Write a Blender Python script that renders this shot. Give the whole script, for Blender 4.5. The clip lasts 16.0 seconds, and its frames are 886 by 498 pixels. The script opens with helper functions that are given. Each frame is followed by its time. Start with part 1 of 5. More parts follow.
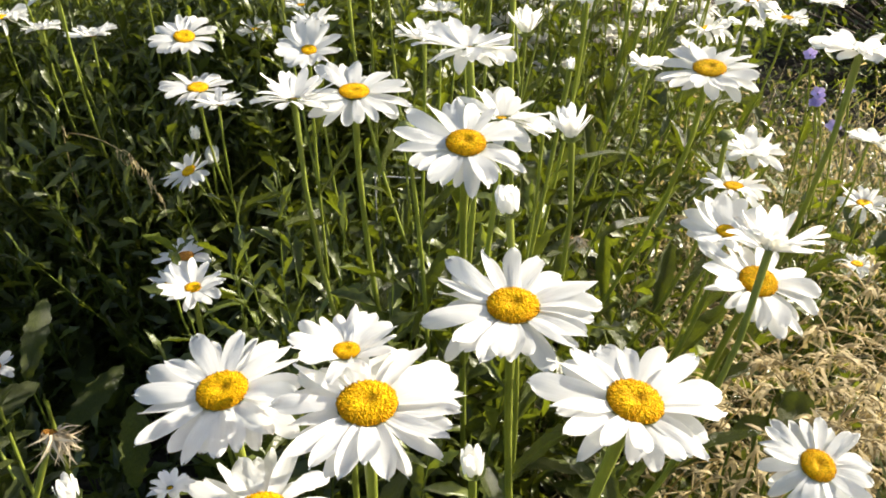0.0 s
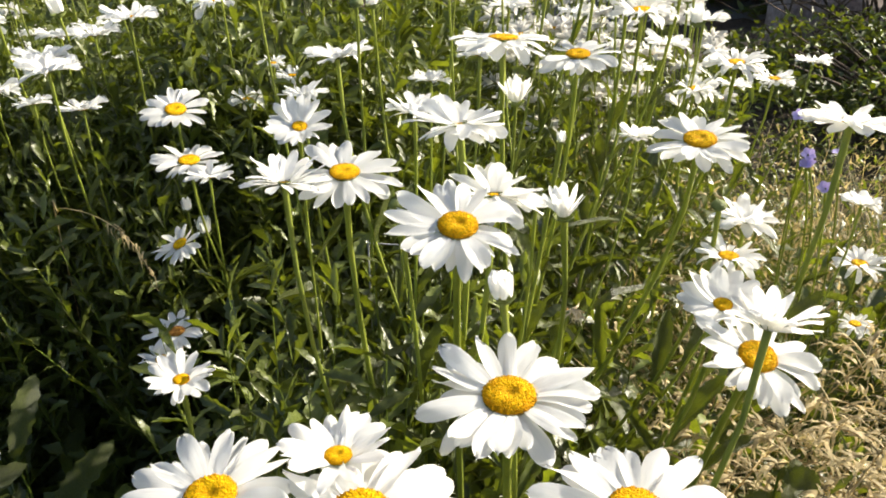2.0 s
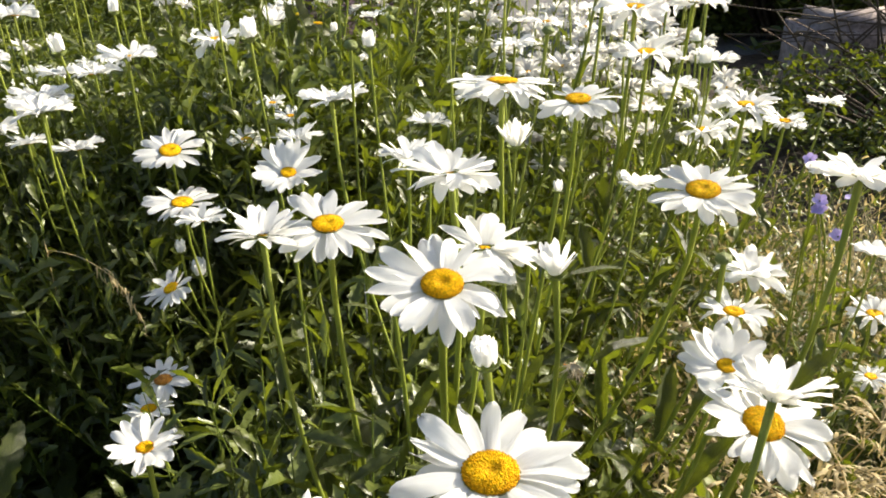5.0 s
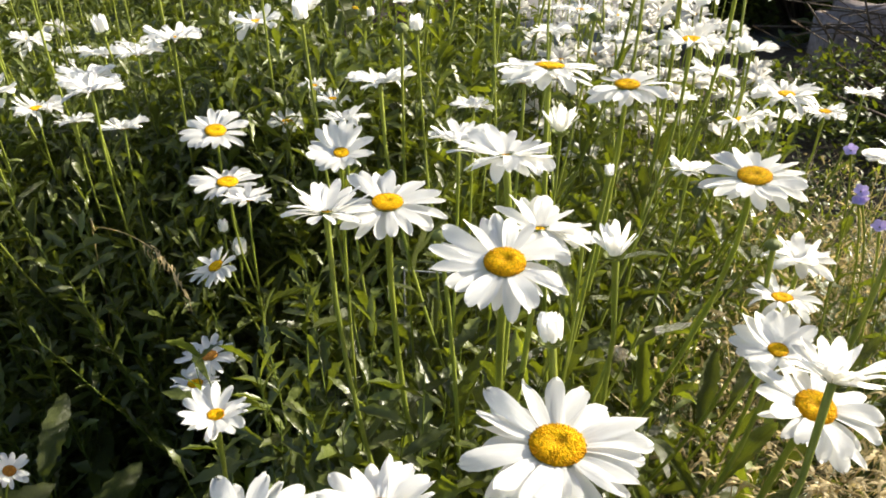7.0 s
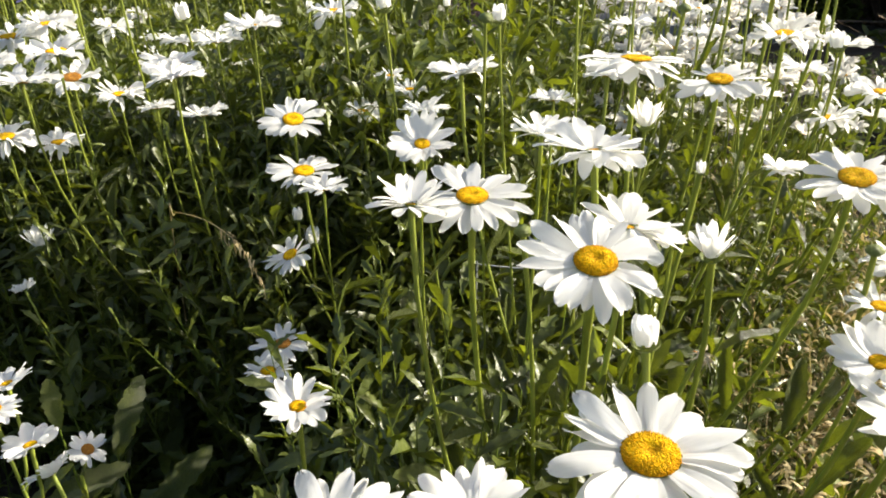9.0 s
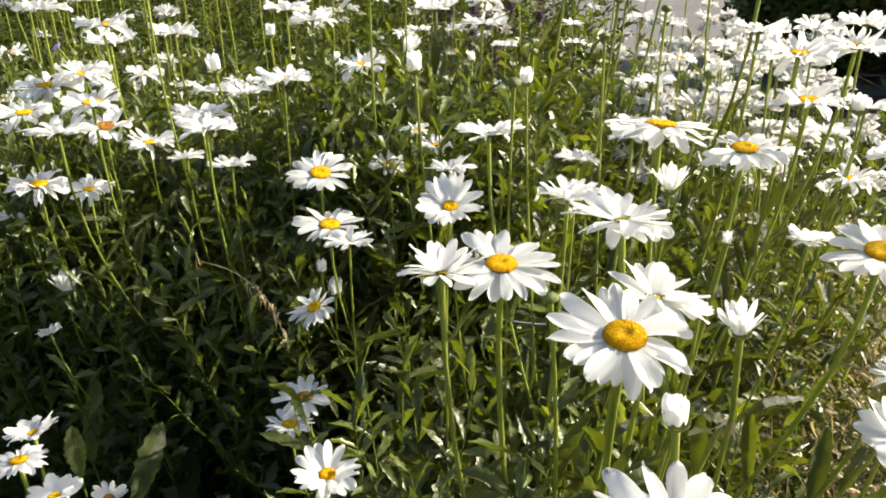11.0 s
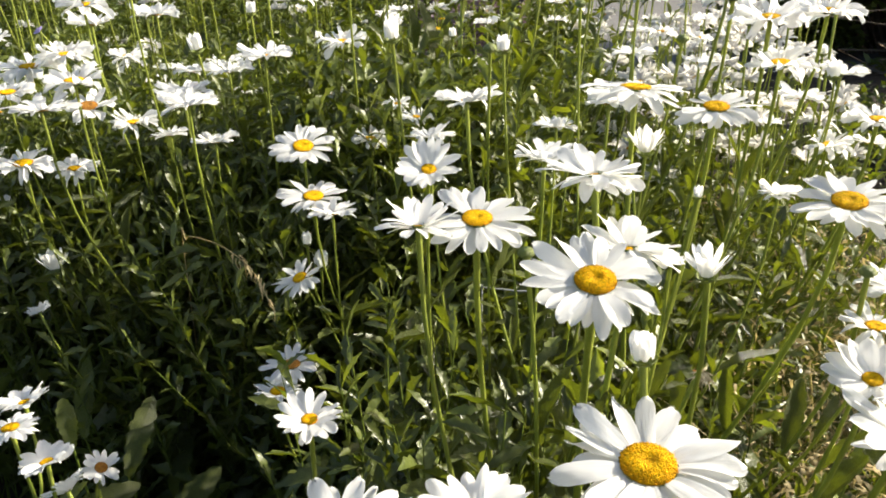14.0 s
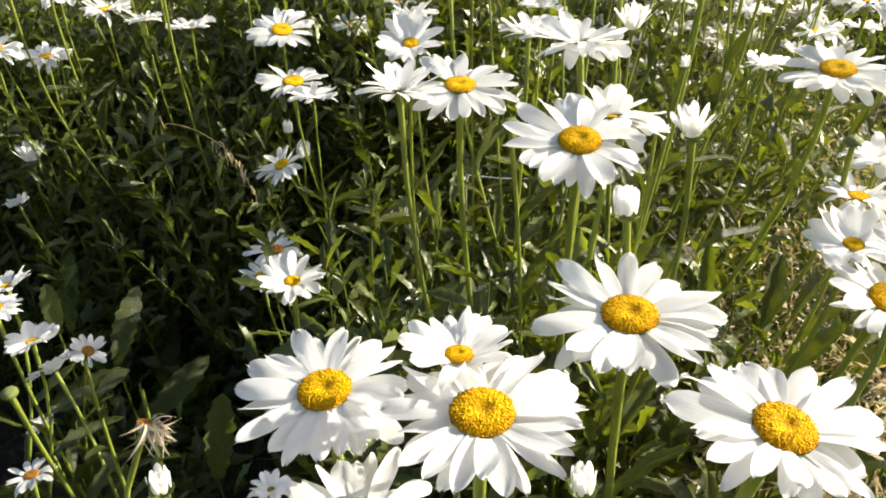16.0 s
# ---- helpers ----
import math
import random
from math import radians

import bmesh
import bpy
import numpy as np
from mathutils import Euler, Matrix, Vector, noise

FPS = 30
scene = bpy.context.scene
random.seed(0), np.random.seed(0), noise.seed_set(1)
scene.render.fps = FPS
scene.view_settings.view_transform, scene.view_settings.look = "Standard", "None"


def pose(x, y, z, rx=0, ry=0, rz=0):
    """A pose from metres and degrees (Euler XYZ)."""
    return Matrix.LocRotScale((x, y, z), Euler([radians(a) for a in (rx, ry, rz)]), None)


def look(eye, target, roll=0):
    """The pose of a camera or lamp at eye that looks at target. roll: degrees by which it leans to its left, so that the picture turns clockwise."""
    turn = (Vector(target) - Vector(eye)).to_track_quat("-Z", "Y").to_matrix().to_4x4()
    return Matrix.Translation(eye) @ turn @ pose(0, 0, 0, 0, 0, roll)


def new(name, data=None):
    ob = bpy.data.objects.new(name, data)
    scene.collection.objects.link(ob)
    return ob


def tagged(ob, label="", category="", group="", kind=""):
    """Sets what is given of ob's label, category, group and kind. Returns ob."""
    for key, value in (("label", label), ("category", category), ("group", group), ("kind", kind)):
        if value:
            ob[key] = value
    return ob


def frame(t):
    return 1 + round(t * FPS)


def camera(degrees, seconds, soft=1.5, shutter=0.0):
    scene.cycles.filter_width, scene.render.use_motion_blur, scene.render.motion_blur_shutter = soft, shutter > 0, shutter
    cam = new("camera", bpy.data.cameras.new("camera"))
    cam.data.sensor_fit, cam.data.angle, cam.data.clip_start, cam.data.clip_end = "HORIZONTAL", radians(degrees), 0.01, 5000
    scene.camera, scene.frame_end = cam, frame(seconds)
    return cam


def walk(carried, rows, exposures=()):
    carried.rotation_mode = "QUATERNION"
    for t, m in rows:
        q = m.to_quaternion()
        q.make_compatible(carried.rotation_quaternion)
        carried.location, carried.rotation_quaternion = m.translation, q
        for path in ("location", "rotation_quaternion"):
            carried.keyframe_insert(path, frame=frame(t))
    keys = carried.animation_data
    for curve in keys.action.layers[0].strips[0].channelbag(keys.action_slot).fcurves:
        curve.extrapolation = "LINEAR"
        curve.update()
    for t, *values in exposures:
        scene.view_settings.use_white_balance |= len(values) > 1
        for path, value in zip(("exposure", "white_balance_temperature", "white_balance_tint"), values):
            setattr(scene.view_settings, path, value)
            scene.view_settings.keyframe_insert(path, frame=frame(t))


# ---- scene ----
cam = camera(55.8, 16.0, 1.8)
PATH = [
    (0.0, -0.0040, -0.0021, 0.8965, 59.21, -0.43, -0.09),
    (0.5, -0.0007, 0.0012, 0.9048, 59.49, 0.48, -0.23),
    (1.0, -0.0222, 0.0064, 0.9141, 60.14, 0.32, -1.65),
    (1.5, -0.0221, 0.0137, 0.9249, 60.45, -0.15, -1.28),
    (2.0, -0.0027, 0.0143, 0.9106, 62.59, 0.33, -0.91),
    (2.5, 0.0034, 0.0302, 0.9220, 62.58, 0.30, -0.47),
    (3.0, 0.0041, 0.0261, 0.9107, 64.02, 0.64, -0.87),
    (3.5, 0.0117, 0.0413, 0.9130, 64.39, 0.33, -0.07),
    (3.7, 0.0136, 0.0457, 0.9101, 65.01, 0.54, -0.15),
    (5.8, 0.0153, 0.0438, 0.9137, 64.21, 0.30, 0.36),
    (6.0, 0.0146, 0.0414, 0.9116, 64.03, 0.49, 0.35),
    (6.5, -0.0053, 0.0320, 0.9169, 63.69, -0.28, 0.50),
    (7.0, -0.0121, 0.0340, 0.9107, 64.00, -0.14, 1.58),
    (7.5, -0.0133, 0.0406, 0.9144, 63.58, 0.08, 3.61),
    (8.0, -0.0159, 0.0439, 0.9078, 63.70, 0.20, 5.16),
    (8.5, -0.0213, 0.0466, 0.9071, 63.36, 0.14, 6.01),
    (8.7, -0.0241, 0.0458, 0.9066, 63.36, 0.15, 5.99),
    (10.8, -0.0425, 0.0433, 0.9210, 65.99, -0.24, 7.10),
    (11.0, -0.0384, 0.0447, 0.9261, 66.13, -0.57, 7.40),
    (11.5, -0.0401, 0.0468, 0.9304, 67.17, -0.18, 7.02),
    (12.0, -0.0350, 0.0518, 0.9307, 68.36, -0.23, 7.25),
    (12.5, -0.0412, 0.0404, 0.9339, 69.41, -0.37, 6.96),
    (13.0, -0.0351, 0.0315, 0.9317, 67.75, -0.12, 7.07),
    (13.5, -0.0296, 0.0281, 0.9210, 66.15, 0.32, 6.54),
    (14.0, -0.0263, 0.0246, 0.9119, 65.34, 0.32, 6.36),
    (14.5, -0.0291, 0.0188, 0.9077, 63.69, 0.22, 5.74),
    (15.0, -0.0273, 0.0192, 0.8986, 62.57, 0.05, 5.50),
    (15.5, -0.0264, 0.0153, 0.8929, 60.68, 0.17, 5.41),
    (16.0, -0.0238, 0.0160, 0.8832, 59.42, 0.23, 5.30),
]
walk(cam, [(t, pose(x, y, z, rx, ry, rz)) for t, x, y, z, rx, ry, rz in PATH])

# ---- light: a clear afternoon, the sun high behind the bed and to the right ----
SUN_AZ, SUN_EL = radians(68), radians(26)      # azimuth from +y towards +x
world = bpy.data.worlds.new("world")
scene.world = world
world.use_nodes = True
wn = world.node_tree.nodes
sky = wn.new("ShaderNodeTexSky")
sky.sky_type, sky.sun_disc = "NISHITA", False
sky.sun_elevation, sky.sun_rotation = SUN_EL, SUN_AZ
sky.air_density, sky.dust_density, sky.ozone_density = 0.8, 2.5, 0.4
world.node_tree.links.new(sky.outputs["Color"], wn["Background"].inputs["Color"])
wn["Background"].inputs["Strength"].default_value = 0.14
sun = new("sun", bpy.data.lights.new("sun", "SUN"))
sun.data.energy, sun.data.angle, sun.data.color = 7.0, radians(0.5), (1.0, 0.92, 0.76)
to_sun = Vector((math.sin(SUN_AZ) * math.cos(SUN_EL), math.cos(SUN_AZ) * math.cos(SUN_EL), math.sin(SUN_EL)))
sun.matrix_world = look(to_sun * 20, (0, 0, 0))
scene.view_settings.exposure = 0.73


# ---- materials ----
def mat(name):
    m = bpy.data.materials.new(name)
    m.use_nodes = True
    m.node_tree.nodes.clear()
    return m, m.node_tree.nodes, m.node_tree.links


def ramp(nodes, stops):
    r = nodes.new("ShaderNodeValToRGB")
    el = r.color_ramp.elements
    while len(el) < len(stops):
        el.new(0.5)
    for e, (p, c) in zip(el, stops):
        e.position, e.color = p, (*c, 1)
    return r


def noise_tex(nodes, links, scale, coords="Object", detail=4, stretch=None):
    tc = nodes.new("ShaderNodeTexCoord")
    n = nodes.new("ShaderNodeTexNoise")
    n.inputs["Scale"].default_value, n.inputs["Detail"].default_value = scale, detail
    out = tc.outputs[coords]
    if stretch:
        mp = nodes.new("ShaderNodeMapping")
        mp.inputs["Scale"].default_value = stretch
        links.new(out, mp.inputs["Vector"])
        out = mp.outputs["Vector"]
    links.new(out, n.inputs["Vector"])
    return n


def mixed(nodes, links, fac, a, b, mode="MIX"):
    m = nodes.new("ShaderNodeMix")
    m.data_type, m.blend_type = "RGBA", mode
    for socket, value in ((m.inputs[0], fac), (m.inputs[6], a), (m.inputs[7], b)):
        if hasattr(value, "is_linked"):
            links.new(value, socket)
        elif isinstance(value, (int, float)):
            socket.default_value = value
        else:
            socket.default_value = (*value, 1)
    return m.outputs[2]


def thin(name, stops, through_tint, share, rough, spec=0.5, scale=30, coords="Object", stretch=None, bump=0.2,
         bump_scale=60, vary="object", spread=0.25, grooves=None, coat=0.0):
    """A thin plant tissue: reflects with a gloss, and lets part of the light through."""
    m, nodes, links = mat(name)
    out = nodes.new("ShaderNodeOutputMaterial")
    n = noise_tex(nodes, links, scale, coords, 4, stretch)
    r = ramp(nodes, stops)
    links.new(n.outputs["Fac"], r.inputs["Fac"])
    if vary == "object":
        rnd = nodes.new("ShaderNodeObjectInfo").outputs["Random"]
    else:
        rnd = nodes.new("ShaderNodeNewGeometry").outputs["Random Per Island"]
    val = nodes.new("ShaderNodeMapRange")
    val.inputs["To Min"].default_value, val.inputs["To Max"].default_value = 1 - spread, 1 + spread
    links.new(rnd, val.inputs["Value"])
    hsv = nodes.new("ShaderNodeHueSaturation")
    links.new(val.outputs["Result"], hsv.inputs["Value"])
    links.new(r.outputs["Color"], hsv.inputs["Color"])
    col = hsv.outputs["Color"]
    bs = nodes.new("ShaderNodeBsdfPrincipled")
    links.new(col, bs.inputs["Base Color"])
    bs.inputs["Roughness"].default_value = rough
    bs.inputs["Specular IOR Level"].default_value = spec
    tr = nodes.new("ShaderNodeBsdfTranslucent")
    links.new(mixed(nodes, links, 1.0, col, through_tint, "MULTIPLY"), tr.inputs["Color"])
    mx = nodes.new("ShaderNodeMixShader")
    mx.inputs["Fac"].default_value = share
    links.new(bs.outputs[0], mx.inputs[1])
    links.new(tr.outputs[0], mx.inputs[2])
    links.new(mx.outputs[0], out.inputs["Surface"])
    if bump:
        bn = noise_tex(nodes, links, bump_scale, coords, 3, grooves or stretch)
        b = nodes.new("ShaderNodeBump")
        b.inputs["Strength"].default_value, b.inputs["Distance"].default_value = bump, 0.002
        links.new(bn.outputs["Fac"], b.inputs["Height"])
        for sh in (bs, tr):
            links.new(b.outputs["Normal"], sh.inputs["Normal"])
    return m


def solid(name, stops, rough=0.8, scale=8, fine=60, bump=0.4, dist=0.004, coords="Object", spec=0.3):
    """An opaque surface with two scales of variation."""
    m, nodes, links = mat(name)
    out = nodes.new("ShaderNodeOutputMaterial")
    a, b = noise_tex(nodes, links, scale, coords, 5), noise_tex(nodes, links, fine, coords, 4)
    r = ramp(nodes, stops)
    links.new(a.outputs["Fac"], r.inputs["Fac"])
    f = ramp(nodes, [(0.3, (0.55, 0.55, 0.55)), (0.7, (1.3, 1.3, 1.3))])
    links.new(b.outputs["Fac"], f.inputs["Fac"])
    bs = nodes.new("ShaderNodeBsdfPrincipled")
    links.new(mixed(nodes, links, 1.0, r.outputs["Color"], f.outputs["Color"], "MULTIPLY"), bs.inputs["Base Color"])
    bs.inputs["Roughness"].default_value, bs.inputs["Specular IOR Level"].default_value = rough, spec
    bp = nodes.new("ShaderNodeBump")
    bp.inputs["Strength"].default_value, bp.inputs["Distance"].default_value = bump, dist
    links.new(b.outputs["Fac"], bp.inputs["Height"])
    links.new(bp.outputs["Normal"], bs.inputs["Normal"])
    links.new(bs.outputs[0], out.inputs["Surface"])
    return m


PETAL = thin("petal_white", [(0.3, (0.90, 0.90, 0.88)), (0.7, (0.95, 0.95, 0.93))], (1.0, 0.99, 0.97), 0.56, 0.45, 0.30,
             scale=2.0, stretch=(1.2, 9, 1), bump=0.06, bump_scale=2.0, grooves=(0.6, 5, 1), spread=0.03)
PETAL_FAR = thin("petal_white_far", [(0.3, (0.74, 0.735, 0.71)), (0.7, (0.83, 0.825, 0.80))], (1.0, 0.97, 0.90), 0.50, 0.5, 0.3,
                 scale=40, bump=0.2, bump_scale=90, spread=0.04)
DISC = solid("disc_gold", [(0.30, (0.70, 0.36, 0.001)), (0.5, (0.80, 0.465, 0.002)), (0.75, (0.88, 0.575, 0.003))], 0.75, 3.5, 9, 0.3, 0.02, spec=0.12)


def ringed(m):
    """Deepens the rim for its open florets and shaded edge; paints shade into the middle dent."""
    nodes, links = m.node_tree.nodes, m.node_tree.links
    bs = next(n for n in nodes if n.type == "BSDF_PRINCIPLED")
    before = bs.inputs["Base Color"].links[0].from_socket
    tc = nodes.new("ShaderNodeTexCoord")
    flat = nodes.new("ShaderNodeVectorMath")
    flat.operation = "MULTIPLY"
    flat.inputs[1].default_value = (1, 1, 0)
    far_out = nodes.new("ShaderNodeVectorMath")
    far_out.operation = "LENGTH"
    links.new(tc.outputs["Object"], flat.inputs[0])
    links.new(flat.outputs[0], far_out.inputs[0])
    rings = ramp(nodes, [(0.0, (0.78, 0.74, 0.8)), (0.22, (0.86, 0.80, 0.8)), (0.42, (1.0, 1.0, 1.0)), (0.75, (1.0, 0.96, 1.0)), (1.0, (0.76, 0.62, 0.7))])
    links.new(far_out.outputs["Value"], rings.inputs["Fac"])
    links.new(mixed(nodes, links, 1.0, before, rings.outputs["Color"], "MULTIPLY"), bs.inputs["Base Color"])


ringed(DISC)
DISC_OLD = solid("disc_brown", [(0.30, (0.30, 0.11, 0.012)), (0.6, (0.50, 0.22, 0.02)), (0.75, (0.60, 0.30, 0.03))], 0.7, 3.5, 14, 0.6, 0.02)
STEM = thin("stem_green", [(0.3, (0.20, 0.245, 0.034)), (0.7, (0.33, 0.37, 0.058))], (1.1, 1.05, 0.34), 0.30, 0.45, 0.45,
            scale=40, stretch=(4, 4, 0.4), bump=0.4, bump_scale=260, spread=0.18)
STALK = thin("stalk_green", [(0.3, (0.070, 0.105, 0.012)), (0.7, (0.150, 0.190, 0.022))], (1.2, 1.3, 0.3), 0.2, 0.5, 0.35,
             scale=40, stretch=(4, 4, 0.4), bump=0.2, bump_scale=200, vary="island", spread=0.3)
LEAF = thin("leaf_green", [(0.3, (0.064, 0.084, 0.017)), (0.7, (0.124, 0.147, 0.030))], (1.72, 1.68, 0.34), 0.34, 0.36, 0.55,
            scale=30, bump=0.8, bump_scale=150, spread=0.3)
FOLIAGE = thin("foliage_green", [(0.3, (0.064, 0.084, 0.017)), (0.7, (0.124, 0.147, 0.030))], (1.72, 1.68, 0.34), 0.34, 0.36, 0.55,
               scale=30, bump=0.8, bump_scale=150, vary="island", spread=0.4)
CALYX = thin("calyx_green", [(0.3, (0.10, 0.14, 0.03)), (0.7, (0.22, 0.25, 0.06))], (1, 1, 0.5), 0.12, 0.5, 0.4, scale=200, bump=0.4,
             bump_scale=400, spread=0.15)
BUD_WHITE = thin("bud_petal", [(0.3, (0.48, 0.51, 0.24)), (0.7, (0.70, 0.71, 0.46))], (1, 1, 0.8), 0.28, 0.5, 0.3, scale=3, bump=0.2,
                 bump_scale=5, spread=0.05)
STRAW = thin("straw", [(0.3, (0.36, 0.285, 0.14)), (0.7, (0.62, 0.51, 0.29))], (1, 0.95, 0.7), 0.40, 0.6, 0.3, scale=60, bump=0,
             vary="island", spread=0.3)
DRY_PETAL = thin("withered", [(0.3, (0.46, 0.38, 0.25)), (0.7, (0.70, 0.62, 0.46))], (1, 0.9, 0.6), 0.2, 0.7, 0.2, scale=60, bump=0.3,
                 vary="island", spread=0.25)
BLUE = thin("cranesbill_petal", [(0.3, (0.46, 0.38, 0.70)), (0.7, (0.62, 0.54, 0.84))], (1, 0.9, 1), 0.35, 0.5, 0.3, scale=50, bump=0.1, spread=0.15)
YELLOW = thin("yellow_petal", [(0.3, (0.80, 0.54, 0.008)), (0.7, (0.92, 0.70, 0.015))], (1, 0.95, 0.4), 0.3, 0.5, 0.3, scale=50, bump=0.1, spread=0.1)
SPIRE = thin("spire_floret", [(0.3, (0.10, 0.07, 0.08)), (0.7, (0.30, 0.23, 0.27))], (1, 0.9, 1), 0.2, 0.7, 0.2, scale=60, bump=0, vary="island", spread=0.4)
# shrubs and far plants: their shade is mixed into this darker green
DIM_LEAF = thin("dim_leaf", [(0.3, (0.046, 0.068, 0.010)), (0.7, (0.115, 0.140, 0.022))], (1.6, 1.5, 0.3), 0.28, 0.5, 0.4, scale=8, bump=0,
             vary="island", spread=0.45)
RUST = thin("dead_leaf", [(0.3, (0.12, 0.040, 0.018)), (0.7, (0.24, 0.085, 0.035))], (1.3, 0.8, 0.5), 0.25, 0.6, 0.3, scale=40, bump=0.5, spread=0.2)
# real yellow-green of leaves in the straw; sunlight painted into the tall ones
LIME = thin("yellow_or_sunlit_leaf", [(0.3, (0.20, 0.22, 0.03)), (0.7, (0.33, 0.33, 0.06))], (1.2, 1.15, 0.4), 0.35, 0.45, 0.4, scale=40, bump=0.5, spread=0.15)
TWIG = solid("twig_bark", [(0.3, (0.06, 0.045, 0.03)), (0.7, (0.14, 0.10, 0.07))], 0.85, 20, 120)
SOIL = solid("soil", [(0.3, (0.035, 0.027, 0.018)), (0.7, (0.085, 0.065, 0.045))], 0.95, 3, 40, 0.9, 0.02)
ASPHALT = solid("paving_grey", [(0.3, (0.135, 0.130, 0.122)), (0.7, (0.18, 0.174, 0.164))], 0.9, 1.5, 90, 0.3, 0.003)
KERB = solid("kerb_stone", [(0.3, (0.15, 0.14, 0.125)), (0.7, (0.27, 0.25, 0.22))], 0.85, 4, 60, 0.4, 0.004)
LAWN = solid("dry_lawn", [(0.3, (0.150, 0.130, 0.062)), (0.55, (0.19, 0.165, 0.080)), (0.75, (0.135, 0.145, 0.052))], 0.95, 0.8, 25, 0.6, 0.02)
STONE = solid("garden_stone", [(0.3, (0.22, 0.17, 0.15)), (0.7, (0.40, 0.33, 0.30))], 0.9, 5, 50, 0.6, 0.006)
WIRE = solid("wire_grey", [(0.3, (0.35, 0.35, 0.36)), (0.7, (0.5, 0.5, 0.5))], 0.4, 20, 90, 0.1)


# ---- mesh helpers ----
def put(name, mesh, material, parent=None, m=None, label=""):
    """One mesh object, as a part under parent where there is one; m is its place within the parent."""
    ob = new(name, mesh)
    if material and not mesh.materials:
        mesh.materials.append(material)
    if parent:
        ob.parent = parent
    if m is not None:
        ob.matrix_basis = m
    return tagged(ob, label)


def part(name, bm, material, parent, label=""):
    me = bpy.data.meshes.new(name)
    bm.to_mesh(me)
    bm.free()
    for p in me.polygons:
        p.use_smooth = True
    return put(name, me, material, parent, None, label)


def mesh_of(name, verts, faces, smooth=True):
    me = bpy.data.meshes.new(name)
    me.from_pydata([tuple(v) for v in verts], [], [tuple(int(i) for i in f) for f in faces])
    if smooth:
        me.polygons.foreach_set("use_smooth", [True] * len(me.polygons))
    me.update()
    return me


def joined(name, chunks):
    """One mesh from (verts, quads) arrays."""
    vs, fs, n = [], [], 0
    for v, f in chunks:
        vs.append(v)
        fs.append(f + n)
        n += len(v)
    v, f = np.concatenate(vs), np.concatenate(fs)
    me = bpy.data.meshes.new(name)
    me.vertices.add(len(v))
    me.vertices.foreach_set("co", v.astype(np.float32).ravel())
    me.loops.add(f.size)
    me.loops.foreach_set("vertex_index", f.astype(np.int32).ravel())
    me.polygons.add(len(f))
    me.polygons.foreach_set("loop_start", np.arange(0, f.size, f.shape[1], dtype=np.int32))
    me.polygons.foreach_set("use_smooth", np.ones(len(f), bool))
    me.update(calc_edges=True)
    me.validate()
    return me


def tube(points, radii, sides=7):
    """Verts and quads of a tapered tube along points."""
    pts = np.array(points, float)
    tan = np.gradient(pts, axis=0)
    tan /= np.linalg.norm(tan, axis=1)[:, None] + 1e-12
    ref = np.array([0.31, 0.95, 0.0]) if abs(tan[0][2]) > 0.5 else np.array([0.0, 0.0, 1.0])
    a = np.cross(tan, ref)
    a /= np.linalg.norm(a, axis=1)[:, None] + 1e-12
    b = np.cross(tan, a)
    ang = np.linspace(0, 2 * np.pi, sides, endpoint=False)
    ring = np.cos(ang)[None, :, None] * a[:, None] + np.sin(ang)[None, :, None] * b[:, None]
    v = pts[:, None] + ring * np.array(radii, float)[:, None, None]
    n = len(pts)
    i, j = np.meshgrid(np.arange(n - 1), np.arange(sides), indexing="ij")
    k = (j + 1) % sides
    f = np.stack([i * sides + j, i * sides + k, (i + 1) * sides + k, (i + 1) * sides + j], -1).reshape(-1, 4)
    return v.reshape(-1, 3), f


def blade(stations, widths, rise, fold=0.15, cols=3):
    """Verts and quads of a leaf or petal, length 1 along x, full width 1 at the widest."""
    v = []
    for u, w, z in zip(stations, widths, rise):
        for c in range(cols):
            s = 2 * c / (cols - 1) - 1
            v.append((u, 0.5 * s * w, z + fold * w * (abs(s) - 0.5)))
    n = len(stations)
    i, j = np.meshgrid(np.arange(n - 1), np.arange(cols - 1), indexing="ij")
    f = np.stack([i * cols + j, (i + 1) * cols + j, (i + 1) * cols + j + 1, i * cols + j + 1], -1).reshape(-1, 4)
    return np.array(v), f


